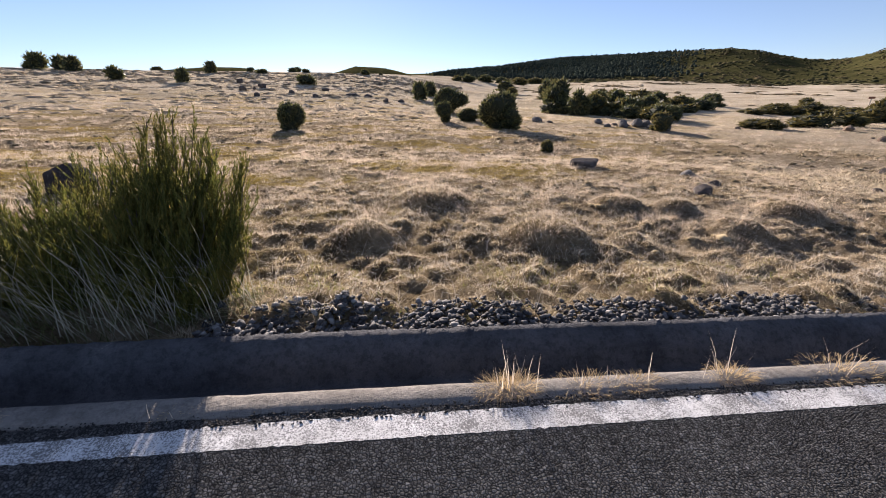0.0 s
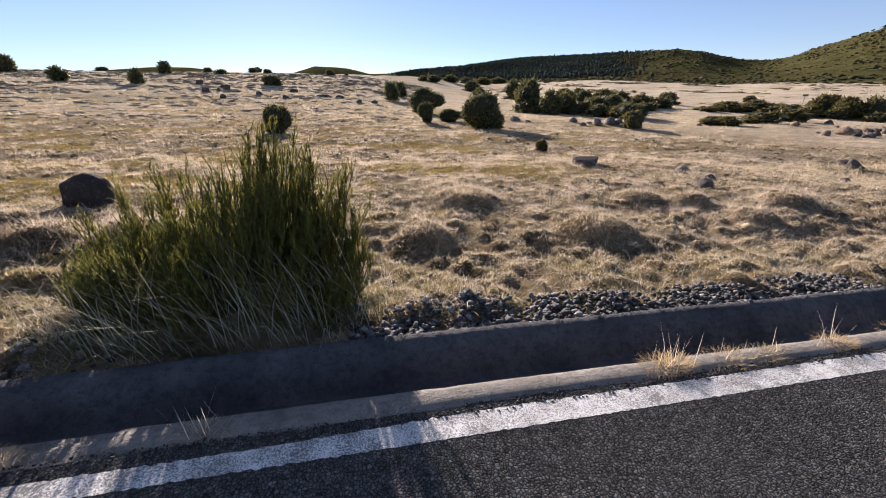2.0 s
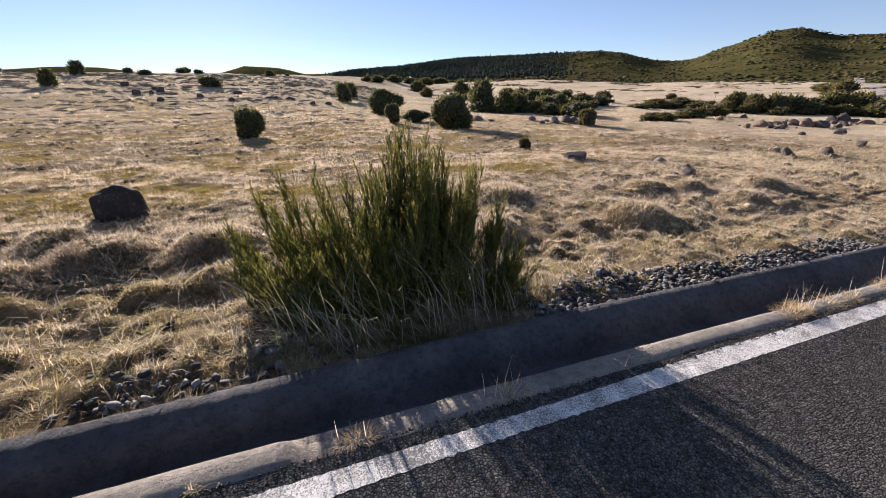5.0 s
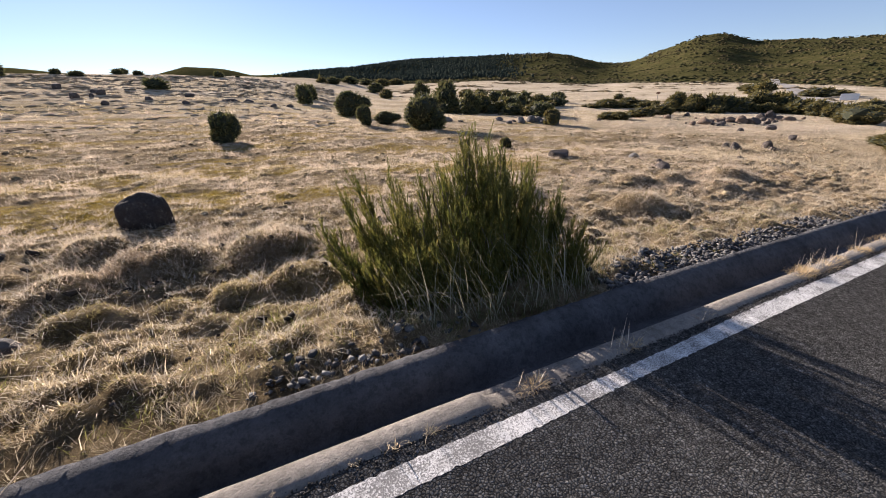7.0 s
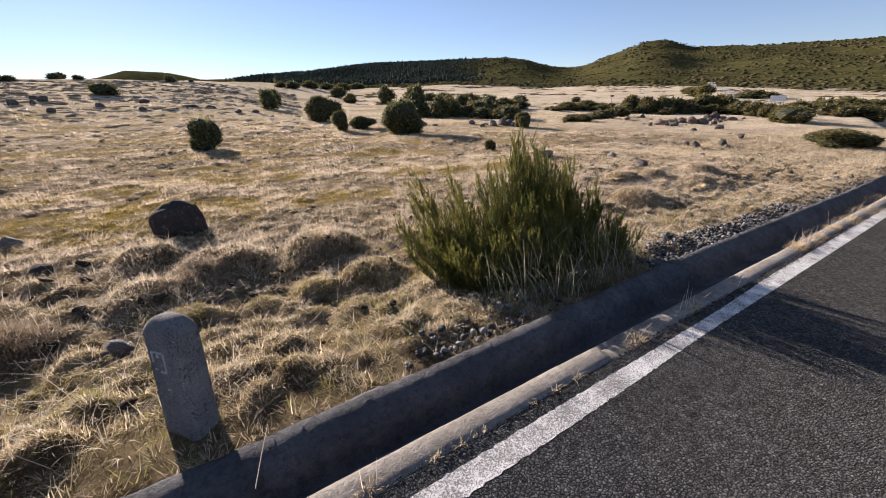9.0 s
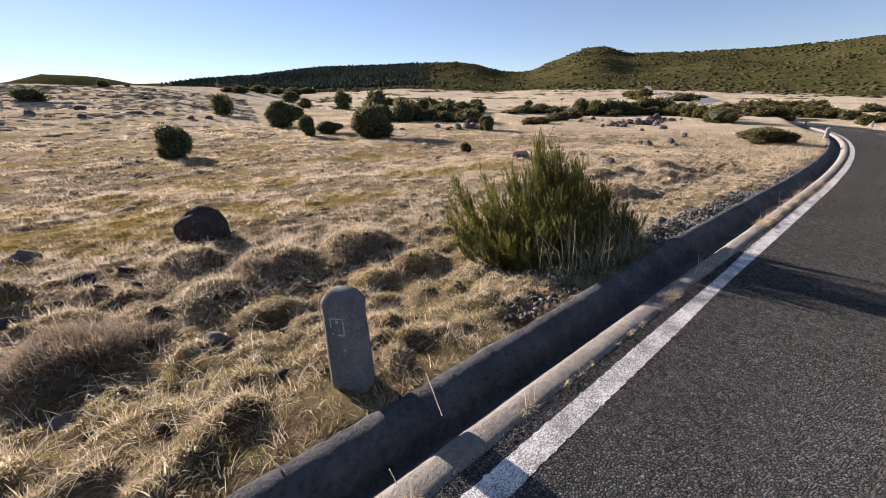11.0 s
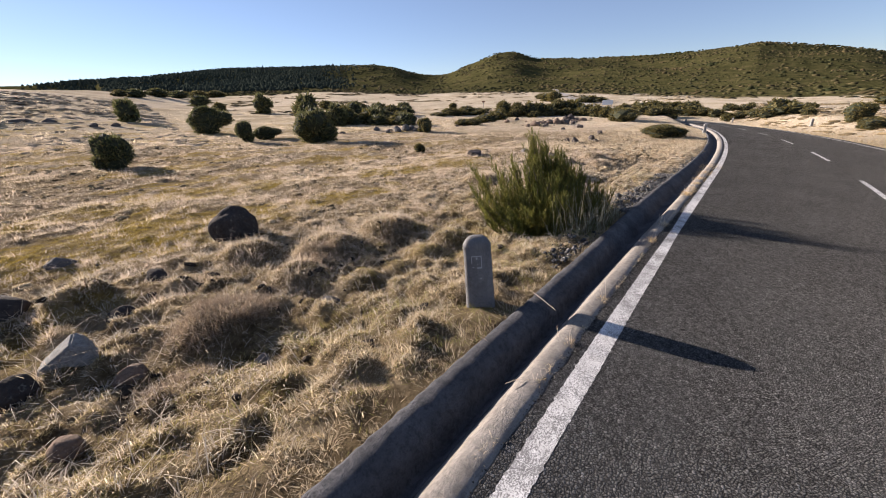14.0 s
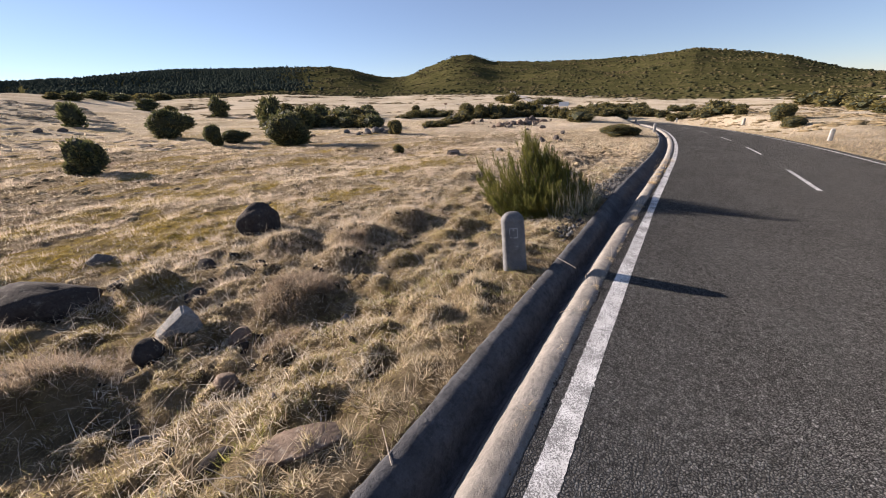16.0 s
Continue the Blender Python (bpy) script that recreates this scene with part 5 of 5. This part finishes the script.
    # stones standing out on the far grass: x, y, width, height
    lone = [(-21.8, 59.6, 1.1, 0.7), (-17.2, 47.5, 1.0, 0.6), (-16.2, 48.5, 0.6, 0.45), (-16.0, 51.0, 1.1, 0.6), (-13.7, 41.4, 0.8, 0.44), (-11.4, 45.5, 1.05, 0.5), (-8.6, 50.2, 1.2, 0.5), (-8.2, 41.8, 0.7, 0.43),
            (-4.7, 44.4, 1.6, 0.35), (-3.1, 45.2, 1.5, 0.3), (-1.1, 41.6, 0.8, 0.35), (0.5, 42.6, 0.8, 0.36), (-17.3, 54.1, 0.95, 0.44)]
    low = [(12.9, 8.2, 0.48, 0.30), (14.6, 7.9, 0.55, 0.34), (14.1, 7.5, 0.31, 0.2), (6.8, 7.2, 0.37, 0.13), (18.4, 8.6, 0.42, 0.3), (22.7, 12.8, 0.41, 0.22), (22.6, 23.4, 0.38, 0.25), (13.6, 8.9, 0.4, 0.2), (10.4, 6.8, 0.3, 0.12)]
    for i, (x, y, w, h) in enumerate(lone + low):
        boulder("rock", x, y, w, w * 0.8, h, x * 37 % 360, 140 + i, ROCK, "dark jagged stone standing in the dry grass", 0.3, 1.0)


rocks()


def stone_scatter(name, seed, places, size, material, label, flat=0.65):
    """Many small angular stones in one mesh."""
    rng = np.random.default_rng(seed)
    bm = bmesh.new()
    bmesh.ops.create_icosphere(bm, subdivisions=1, radius=0.5)
    base = np.array([v.co[:] for v in bm.verts])
    tri = np.array([[v.index for v in f.verts] for f in bm.faces])
    bm.free()
    n, m = len(places), len(base)
    s = size * rng.uniform(0.45, 1.5, n) ** 1.2
    v = base[None] * (1 + rng.uniform(-0.46, 0.40, (n, m, 1)))
    v = v * np.stack([s, s * rng.uniform(0.55, 0.95, n), s * flat * rng.uniform(0.6, 1.1, n)], -1)[:, None]
    a, b = rng.uniform(0, 6.283, n), rng.normal(0, 0.45, n)
    ca, sa, cb, sb = np.cos(a)[:, None], np.sin(a)[:, None], np.cos(b)[:, None], np.sin(b)[:, None]
    x, y, z = v[..., 0], v[..., 1], v[..., 2]
    x, z = x * cb + z * sb, -x * sb + z * cb
    x, y = x * ca - y * sa, x * sa + y * ca
    verts = np.stack([x, y, z], -1) + places[:, None]
    loops = (np.arange(n) * m)[:, None, None] + tri[None]
    me = soup(name, verts.reshape(-1, 3), loops.ravel(), np.full(n * len(tri), 3), material)
    return tagged(new(name, me), label, "gravel", kind="stuff")


def gravel():
    rng = np.random.default_rng(3)
    def bed(n, x0, x1, d0, d1, power):
        x = rng.uniform(x0, x1, n)
        d = d0 + (d1 - d0) * rng.uniform(0, 1, n) ** power
        y = d + bend(x)
        return np.stack([x, y, ground_z(x, y) + rng.uniform(0.0, 0.03, n)], -1)
    a = np.concatenate([bed(2000, -1.35, 1.3, 2.075, 2.50, 1.3), bed(1250, 1.3, 3.4, 2.075, 2.46, 1.4), bed(300, 3.4, 8, 2.085, 2.35, 1.5), bed(170, -4.2, -2.7, 2.085, 2.36, 1.6)])
    open_bed = ripple(a[:, 0], a[:, 1], 0.8, 3.1) + rng.normal(0, 0.3, len(a)) > -0.18 - 0.5 * (a[:, 1] < 2.2)
    stone_scatter("gravel", 4, a[open_bed], 0.047, GRIT, "bed of crushed dark basalt gravel along the gutter", 0.6)
    n = 900
    x = rng.uniform(-9.5, 5, n)
    d = 1.435 - 0.085 * rng.uniform(0, 1, n) ** 1.6
    b = np.stack([x, d, road_z(x, d) + 0.003], -1)
    stone_scatter("loose_grit", 5, b, 0.009, GRIT, "loose grit along the crumbling asphalt edge")
    n = 2400
    x = rng.uniform(-9.5, 5, n)
    d = 1.43 - 0.075 * rng.uniform(0, 1, n) ** 1.3
    crumbs = np.stack([x, d, road_z(x, d) + 0.002], -1)
    stone_scatter("asphalt_crumbs", 7, crumbs, 0.011, TAR_GRIT, "crumbled asphalt and grit along the road's broken edge", 0.7)
    n = 1500
    x, y = rng.uniform(-10.5, 6, n), rng.uniform(2.6, 9.0, n)
    ok = in_sight(x, y) & (ripple(x, y, 1.6, 5.5) > 0.0) & clear_of(x, y, BARE) & (x < -2.4) & (y < 6.0)
    clods = np.stack([x, y, ground_z(x, y) + 0.0], -1)[ok]
    stone_scatter("earth_clods", 9, clods[:130], 0.085, CLOD, "dark earth clods and half-buried stones between the tussocks", 0.6)
    n = 2600
    x, y = rng.uniform(-10, 8, n), rng.uniform(2.3, 7.5, n)
    c = np.stack([x, y, ground_z(x, y) + 0.005], -1)[in_sight(x, y)]
    stone_scatter("field_stones", 6, c[:130], 0.045, ROCK, "small stones strewn between the grass")


gravel()


# ---- milestones ----
def milestone(name, w, dp, h, material, label, marks):
    """A squared stone post with worn edges and a domed top."""
    thing = tagged(new(name), label, "milestone", "milestones along the road")
    ring, levels = 28, [(-0.15, 1.06), (0.0, 1.06), (0.1, 1.03), (0.35, 1.0), (0.6, 0.985), (0.78, 0.97), (0.852, 0.965), (0.868, 0.985), (0.89, 0.955), (0.93, 0.83), (0.965, 0.66), (0.99, 0.42), (1.0, 0.16)]
    verts, faces = [], []
    for z, k in levels:
        for i in range(ring):
            a = 6.28319 * i / ring
            c, s = math.cos(a), math.sin(a)
            p = 5.0
            r = (abs(c) ** p + abs(s) ** p) ** (-1 / p)
            wear = 1 + 0.035 * noise.noise((2.2 * c, 2.2 * s, z * 6)) + 0.02 * noise.noise((7 * c, 7 * s, z * 22))
            verts.append((w / 2 * k * r * c * wear, dp / 2 * k * r * s * wear, z * h + 0.004 * noise.noise((5 * c, 5 * s, z))))
    n = len(levels)
    for j in range(n - 1):
        for i in range(ring):
            a, b = j * ring + i, j * ring + (i + 1) % ring
            faces.append((a, b, b + ring, a + ring))
    faces.append(tuple(range((n - 1) * ring, n * ring)))
    part_mesh("shaft", mesh("shaft", verts, faces, material, True), thing)
    if marks:
        bm = bmesh.new()
        y = -dp / 2 - 0.0005
        for x0, x1, z0, z1 in [(-0.055, 0.030, 0.493, 0.499), (-0.012, 0.030, 0.392, 0.401), (0.024, 0.030, 0.392, 0.499), (-0.055, -0.049, 0.440, 0.499), (-0.018, -0.004, 0.470, 0.488), (-0.048, -0.036, 0.400, 0.408), (0.010, 0.022, 0.300, 0.308)]:
            s = bmesh.ops.create_cube(bm, size=1)
            bmesh.ops.transform(bm, verts=s["verts"], matrix=Matrix.Translation(((x0 + x1) / 2, y, (z0 + z1) / 2)) @ Matrix.Diagonal((x1 - x0, 0.007, z1 - z0, 1)))
        part("marking", bm, MARK, thing, "faded pale painted frame and mark")
    return thing


near_stone = milestone("milestone", 0.235, 0.15, 0.66, STONE_POST, "grey granite milestone with domed top leaning beside the gutter", True)
near_stone.matrix_world = Matrix.Translation((-5.32, 2.285, 0.215)) @ Matrix.Rotation(math.radians(-6.5), 4, "X") @ Matrix.Rotation(math.radians(4.0), 4, "Y") @ Matrix.Rotation(math.radians(-53), 4, "Z")
far_stone = milestone("milestone", 0.22, 0.2, 0.72, WHITE_STONE, "small whitewashed milestone at the roadside", False)
for x, y, turn in [(42.0, -3.3, 10), (21.6, -5.7, 0), (53, 8.1, 5), (56, 3.2, 0)]:
    copy_thing(far_stone, pose(x, y, at_ground(x, y, 0.03), 0, 0, turn))
far_stone.matrix_world = pose(24.7, 3.45, at_ground(24.7, 3.45, 0.03), 0, 0, 8)


# ---- weeds in the gutter ----
def weed(x, y, z, blades_n, height, spread, seed, material, stalks):
    rng = np.random.default_rng(seed)
    thing = tagged(new("weed_tuft"), "dry straw weed tuft growing at the gutter's edge", "weed", "weeds at the gutter")
    thing.location = (x, y, z)
    n = blades_n
    ang = rng.uniform(0, 6.283, n)
    off = rng.uniform(0, 1, n) ** 0.7
    root = np.stack([spread * off * np.cos(ang), spread * 0.45 * off * np.sin(ang), np.full(n, -0.005)], -1)
    tagged(part_mesh("tuft", blades("tuft", root, ang + rng.normal(0, 0.5, n), 0.2 + 0.9 * off, rng.uniform(0.2, 1.3, n), height * rng.uniform(0.3, 0.8, n), np.full(n, 0.0028), material), thing), kind="stuff")
    if stalks:
        k = stalks
        ang = rng.uniform(0, 6.283, k)
        root = np.stack([spread * 0.7 * rng.normal(0, 0.6, k), spread * 0.2 * rng.normal(0, 1, k), np.zeros(k)], -1)
        lean, curl, tall = rng.uniform(0.0, 0.4, k), rng.uniform(-0.1, 0.3, k), height * rng.uniform(1.2, 2.4, k)
        for q in range(k):
            w = slice(q, q + 1)
            part_mesh("stalk", blades("stalk", root[w], ang[w], lean[w], curl[w], tall[w], np.full(1, 0.0034), GREY_STRAW), thing, "bare bleached stalk")


def weeds():
    for x, d, n, h, s, k in [(0.52, 1.50, 420, 0.13, 0.17, 12), (0.95, 1.49, 240, 0.08, 0.22, 3), (1.25, 1.49, 200, 0.08, 0.16, 4), (1.85, 1.50, 260, 0.12, 0.16, 7), (2.6, 1.5, 260, 0.11, 0.3, 4),
                           (-2.0, 1.47, 130, 0.10, 0.12, 8), (-2.78, 1.46, 130, 0.09, 0.10, 4), (-4.72, 1.45, 60, 0.07, 0.07, 3), (-5.5, 1.44, 60, 0.06, 0.06, 4), (-6.0, 1.44, 50, 0.06, 0.06, 3),
                           (-1.15, 1.46, 40, 0.06, 0.12, 2), (3.6, 1.5, 300, 0.11, 0.45, 3), (5.0, 1.5, 300, 0.11, 0.6, 3)]:
        weed(x, d, float(road_z(x, d)) + 0.005, n, h, s, int(900 + x * 31), WEED_STRAW, k)


weeds()


def twig(points, r, label):
    cu = bpy.data.curves.new("dry_stalk", "CURVE")
    cu.dimensions, cu.bevel_depth, cu.bevel_resolution = "3D", r, 1
    sp = cu.splines.new("POLY")
    sp.points.add(len(points) - 1)
    for p, q in zip(sp.points, points):
        p.co = (*q, 1)
    cu.materials.append(GREY_STRAW)
    tagged(new("dry_stalk", cu), label, "stalk", "dry stalks")


def stalks():
    label = "bleached dry grass stalk hanging over the gutter"
    for x, d, dx, dy, dz in [(-5.0, 1.98, -0.10, -0.27, -0.05), (-5.86, 1.93, 0.02, -0.05, -0.03), (-5.50, 1.52, -0.02, 0.01, 0.10), (-6.05, 1.52, -0.10, 0.05, 0.01), (-4.1, 3.75, 0.10, 0.28, 0.16), (-7.76, 1.98, -0.12, -0.16, -0.02)]:
        z = float(road_z(x, d)) + 0.02 if d < 2.2 else at_ground(x, d)
        twig([(x, d, z), (x + dx * 0.5, d + dy * 0.5, z + dz * 0.5 + 0.004), (x + dx, d + dy, z + dz)], 0.0022, label)


stalks()


def seam_weeds():
    """Small dry weeds rooted in the joint between the asphalt and the gutter."""
    rng = np.random.default_rng(35)
    cx = rng.uniform(-9.5, -3.2, 46)
    size = rng.uniform(0.4, 1.0, 46) ** 2
    k = np.repeat(np.arange(46), 16)
    n = len(k)
    x = cx[k] + rng.normal(0, 0.028, n) * size[k]
    d = 1.428 + rng.normal(0, 0.008, n)
    root = np.stack([x, d, road_z(x, d)], -1)
    me = blades("seam_weeds", root, rng.uniform(0, 6.283, n), rng.uniform(0.1, 1.2, n), rng.uniform(0.1, 1.0, n), 0.085 * size[k] * rng.uniform(0.4, 1.2, n), rng.uniform(0.0018, 0.0034, n), STRAW)
    tagged(new("seam_weeds", me), "small dry weeds growing along the asphalt edge", "grass", kind="stuff")


seam_weeds()


# ---- far woods, hillside scrub, track and signs ----
def lumps(name, seed, places, width, height, material, label, category):
    rng = np.random.default_rng(seed)
    base = 0.5 * np.array([(1, 0, 0), (0, 1, 0), (-1, 0, 0), (0, -1, 0), (0, 0, 1), (0.7, 0.7, 0.62), (-0.7, 0.7, 0.62), (-0.7, -0.7, 0.62), (0.7, -0.7, 0.62)])
    tri = np.array([(0, 1, 5), (1, 2, 6), (2, 3, 7), (3, 0, 8), (0, 5, 8), (1, 6, 5), (2, 7, 6), (3, 8, 7), (4, 5, 6), (4, 6, 7), (4, 7, 8), (4, 8, 5)])
    n, m = len(places), len(base)
    v = base[None] * (1 + rng.uniform(-0.35, 0.35, (n, m, 1)))
    v = v * np.stack([width, width, height], -1)[:, None] + places[:, None]
    loops = (np.arange(n) * m)[:, None, None] + tri[None]
    me = soup(name, v.reshape(-1, 3), loops.ravel(), np.full(n * len(tri), 3), material)
    me.polygons.foreach_set("use_smooth", np.ones(n * len(tri), bool))
    return tagged(new(name, me), label, category, kind="stuff")


def polar(rng, n, az0, az1, r0, r1):
    az = np.radians(rng.uniform(az0, az1, n))
    r = np.sqrt(rng.uniform(r0 ** 2, r1 ** 2, n))
    return EYE_X + r * np.sin(az), EYE_Y + r * np.cos(az), az, r


def hillside():
    rng = np.random.default_rng(41)
    x, y, az, r = polar(rng, 27000, 6, 118, 170, 770)
    foot = np.interp(az, AZ, FOOT_R)
    ok = (r > foot + 18 * ripple(x, y, 50, 1.1) + 6) & (ripple(x, y, 45, 3.9) + rng.normal(0, 0.35, len(x)) > -0.35)
    x, y, r = x[ok], y[ok], r[ok]
    n = len(x)
    w = (1.2 + 3.4 * rng.uniform(0, 1, n) ** 2.2) * (0.7 + 0.3 * r / 500)
    x2, y2, az2, r2 = polar(rng, 9000, 10, 118, 130, 420)
    foot2 = np.interp(az2, AZ, FOOT_R) + 18 * ripple(x2, y2, 50, 1.1)
    ok = (r2 > foot2 - 45) & (r2 < foot2 + 60) & (ripple(x2 * 0.6, y2, 26, 2.3) + 0.006 * (r2 - foot2) + rng.normal(0, 0.12, len(x2)) > 0.12)
    x2, y2 = x2[ok], y2[ok]
    w2 = rng.uniform(1.4, 4.0, len(x2))
    lumps("hill_foot_scrub", 44, np.stack([x2, y2, ground_z(x2, y2) - 0.2], -1), w2, w2 * rng.uniform(0.3, 0.5, len(x2)), FAR_HEATH, "dark scrub along the foot of the hills", "heath")
    lumps("hillside_heath", 42, np.stack([x, y, ground_z(x, y) - 0.15 * w], -1), w, w * rng.uniform(0.45, 0.9, n), FAR_HEATH, "dense dark green heath covering the far hills", "heath")


def plain_scrub():
    """Low brown heather scattered in patches over the plain before the hills."""
    rng = np.random.default_rng(49)
    x, y, az, r = polar(rng, 22000, 14, 96, 42, 240)
    keep = (ripple(x, y * 0.7, 38, 1.9) + 0.6 * ripple(x, y, 11, 3.7) + rng.normal(0, 0.15, len(x)) > 0.52) & (y - bend(np.minimum(x, 60)) > 6)
    x, y, r = x[keep], y[keep], r[keep]
    bx = rng.uniform(26, 110, 5000)
    by = bend(np.minimum(bx, 62)) - 6.3 - 24 * rng.uniform(0, 1, 5000)
    keep = ripple(bx, by, 9, 2.2) + rng.normal(0, 0.25, 5000) > 0.05
    x, y, r = np.concatenate([x, bx[keep]]), np.concatenate([y, by[keep]]), np.concatenate([r, np.full(keep.sum(), 20.0)])
    n = len(x)
    w = rng.uniform(0.4, 1.3, n) * (0.7 + r / 150)
    lumps("plain_scrub", 50, np.stack([x, y, ground_z(x, y) - 0.03], -1), w, w * rng.uniform(0.12, 0.3, n), HEATHER, "low brown heather in patches over the plain", "heath")


def pines():
    """Conifers along the far ridge: stacked ragged cones."""
    rng = np.random.default_rng(43)
    x, y, az, r = polar(rng, 12500, 4, 40, 330, 790)
    k = np.degrees(az)
    ok = rng.uniform(0, 1, len(x)) < smooth(40, 30, k) * smooth(4, 9, k)
    x, y = x[ok], y[ok]
    n = len(x)
    w = rng.uniform(1.4, 2.8, n)
    lumps("far_wood_canopy", 45, np.stack([x, y, ground_z(x, y)], -1), w, w * rng.uniform(1.5, 2.8, n), PINE_LEAF, "dark rounded canopy of the far wood", "wood")
    x, y = x[::14], y[::14]
    n = len(x)
    h = 2.2 + 3.0 * rng.uniform(0, 1, n) ** 1.8
    z = ground_z(x, y)
    seg, verts, loops, sizes, count = 6, [], [], [], 0
    for tier, (z0, z1, rad) in enumerate([(0.02, 0.60, 0.42), (0.30, 0.84, 0.32), (0.58, 1.0, 0.20)]):
        a = np.arange(seg) * 6.283 / seg + tier
        rr = (rad * h)[:, None] * rng.uniform(0.6, 1.25, (n, seg))
        base = np.stack([x[:, None] + rr * np.cos(a), y[:, None] + rr * np.sin(a), (z + z0 * h)[:, None] + rng.normal(0, 0.25, (n, seg))], -1)
        tip = np.stack([x, y, z + z1 * h], -1)[:, None]
        v = np.concatenate([base, tip], 1)
        f = np.array([[i, (i + 1) % seg, seg] for i in range(seg)])
        loops.append(((np.arange(n) * (seg + 1))[:, None, None] + f[None] + count).ravel())
        verts.append(v.reshape(-1, 3))
        sizes.append(np.full(n * seg, 3))
        count += n * (seg + 1)
    me = soup("far_pine_wood", np.concatenate(verts), np.concatenate(loops), np.concatenate(sizes), PINE_LEAF)
    tagged(new("far_pine_wood", me), "dark pine wood along the far ridge", "wood", kind="stuff")


def far_hummocks():
    """Low turf hummocks that roughen the distant field and the opposite bank."""
    rng = np.random.default_rng(47)
    x, y, az, r = polar(rng, 8000, -46, 12, 24, 95)
    keep = (ripple(x * 0.5, y, 9, 2.9) + rng.normal(0, 0.4, len(x)) > 0.1) & (y - bend(x) > 3.0)
    x, y, r = x[keep], y[keep], r[keep]
    n = len(x)
    w = rng.uniform(0.3, 0.9, n) * (0.7 + r / 90)
    lumps("far_hummocks", 48, np.stack([x, y, ground_z(x, y) - 0.02], -1), w, rng.uniform(0.06, 0.20, n) * (0.7 + r / 110), FAR_TURF, "low turf hummocks over the distant dry field", "grass")


def field_hummocks():
    """Small uneven lumps of dead turf that roughen the middle field."""
    rng = np.random.default_rng(51)
    x, y, az, r = polar(rng, 15000, -60, 74, 7, 27)
    keep = (ripple(x * 0.6, y, 2.2, 1.4) + rng.normal(0, 0.35, len(x)) > 0.0) & (y - bend(x) > 3.4) & (mossy(x, y) < 0.35 + 0.3 * rng.uniform(-1, 1, len(x)))
    x, y = x[keep], y[keep]
    n = len(x)
    w = 0.05 + 0.15 * rng.uniform(0, 1, n) ** 2
    lumps("field_hummocks", 52, np.stack([x, y, ground_z(x, y) - 0.012], -1), w, w * rng.uniform(0.3, 0.7, n), HUMMOCK, "small clumps of dead turf over the field", "grass")


field_hummocks()
hillside()
plain_scrub()
pines()
far_hummocks()


def track():
    pts = [(66, 21.5), (75, 26), (88.8, 32.8), (106.8, 41.3), (128, 51.5), (154, 63.6), (205, 87.8), (269, 119)]
    xs = np.array([p[0] for p in pts], float)
    t = np.linspace(0, len(pts) - 1, 120)
    px, py = np.interp(t, np.arange(len(pts)), xs), np.interp(t, np.arange(len(pts)), [p[1] for p in pts])
    for _ in range(6):
        px[1:-1], py[1:-1] = (px[:-2] + 2 * px[1:-1] + px[2:]) / 4, (py[:-2] + 2 * py[1:-1] + py[2:]) / 4
    gx, gy = np.gradient(px), np.gradient(py)
    l = np.hypot(gx, gy)
    verts, faces = [], []
    for i in range(len(px)):
        for s in (-1.8, -0.6, 0.6, 1.8):
            x, y = px[i] - gy[i] / l[i] * s, py[i] + gx[i] / l[i] * s
            verts.append((x, y, at_ground(x, y) + 0.10))
    for i in range(len(px) - 1):
        faces += [(4 * i + j, 4 * i + 4 + j, 4 * i + 5 + j, 4 * i + 1 + j) for j in range(3)]
    tagged(new("gravel_track", mesh("gravel_track", verts, faces, TRACK)), "pale gravel track climbing over the plain", "road", kind="structure")


track()


def sign(name, x, y, w, h, lift, turn, material, label, posts):
    thing = tagged(new(name), label, "sign")
    thing.matrix_world = pose(x, y, at_ground(x, y), 0, 0, turn)
    bm = bmesh.new()
    s = bmesh.ops.create_cube(bm, size=1)
    bmesh.ops.transform(bm, verts=s["verts"], matrix=Matrix.Translation((0, 0, lift + h / 2)) @ Matrix.Diagonal((w, 0.06, h, 1)))
    bmesh.ops.bevel(bm, geom=bm.edges[:], offset=0.01, segments=1, affect="EDGES")
    part("board", bm, material, thing)
    for k in range(posts):
        px = 0 if posts == 1 else (-0.4 + 0.8 * k) * w
        bm = bmesh.new()
        s = bmesh.ops.create_cone(bm, cap_ends=True, segments=8, radius1=0.05, radius2=0.05, depth=lift + h + 0.3)
        bmesh.ops.transform(bm, verts=s["verts"], matrix=Matrix.Translation((px, 0.06, (lift + h - 0.3) / 2)))
        part("post", bm, POLE, thing)
    return thing


sign("information_board", 77.0, 25.4, 2.0, 0.9, 0.5, -74, BOARD, "white board on two posts beside the gravel track", 2)
sign("trail_sign", 69.4, 50.7, 0.7, 0.3, 1.2, -40, BROWN_BOARD, "small brown sign on a pole out on the plain", 1)
sign("trail_sign", 62, 12, 0.9, 0.35, 1.0, -75, BROWN_BOARD, "small brown sign on a short pole", 1)
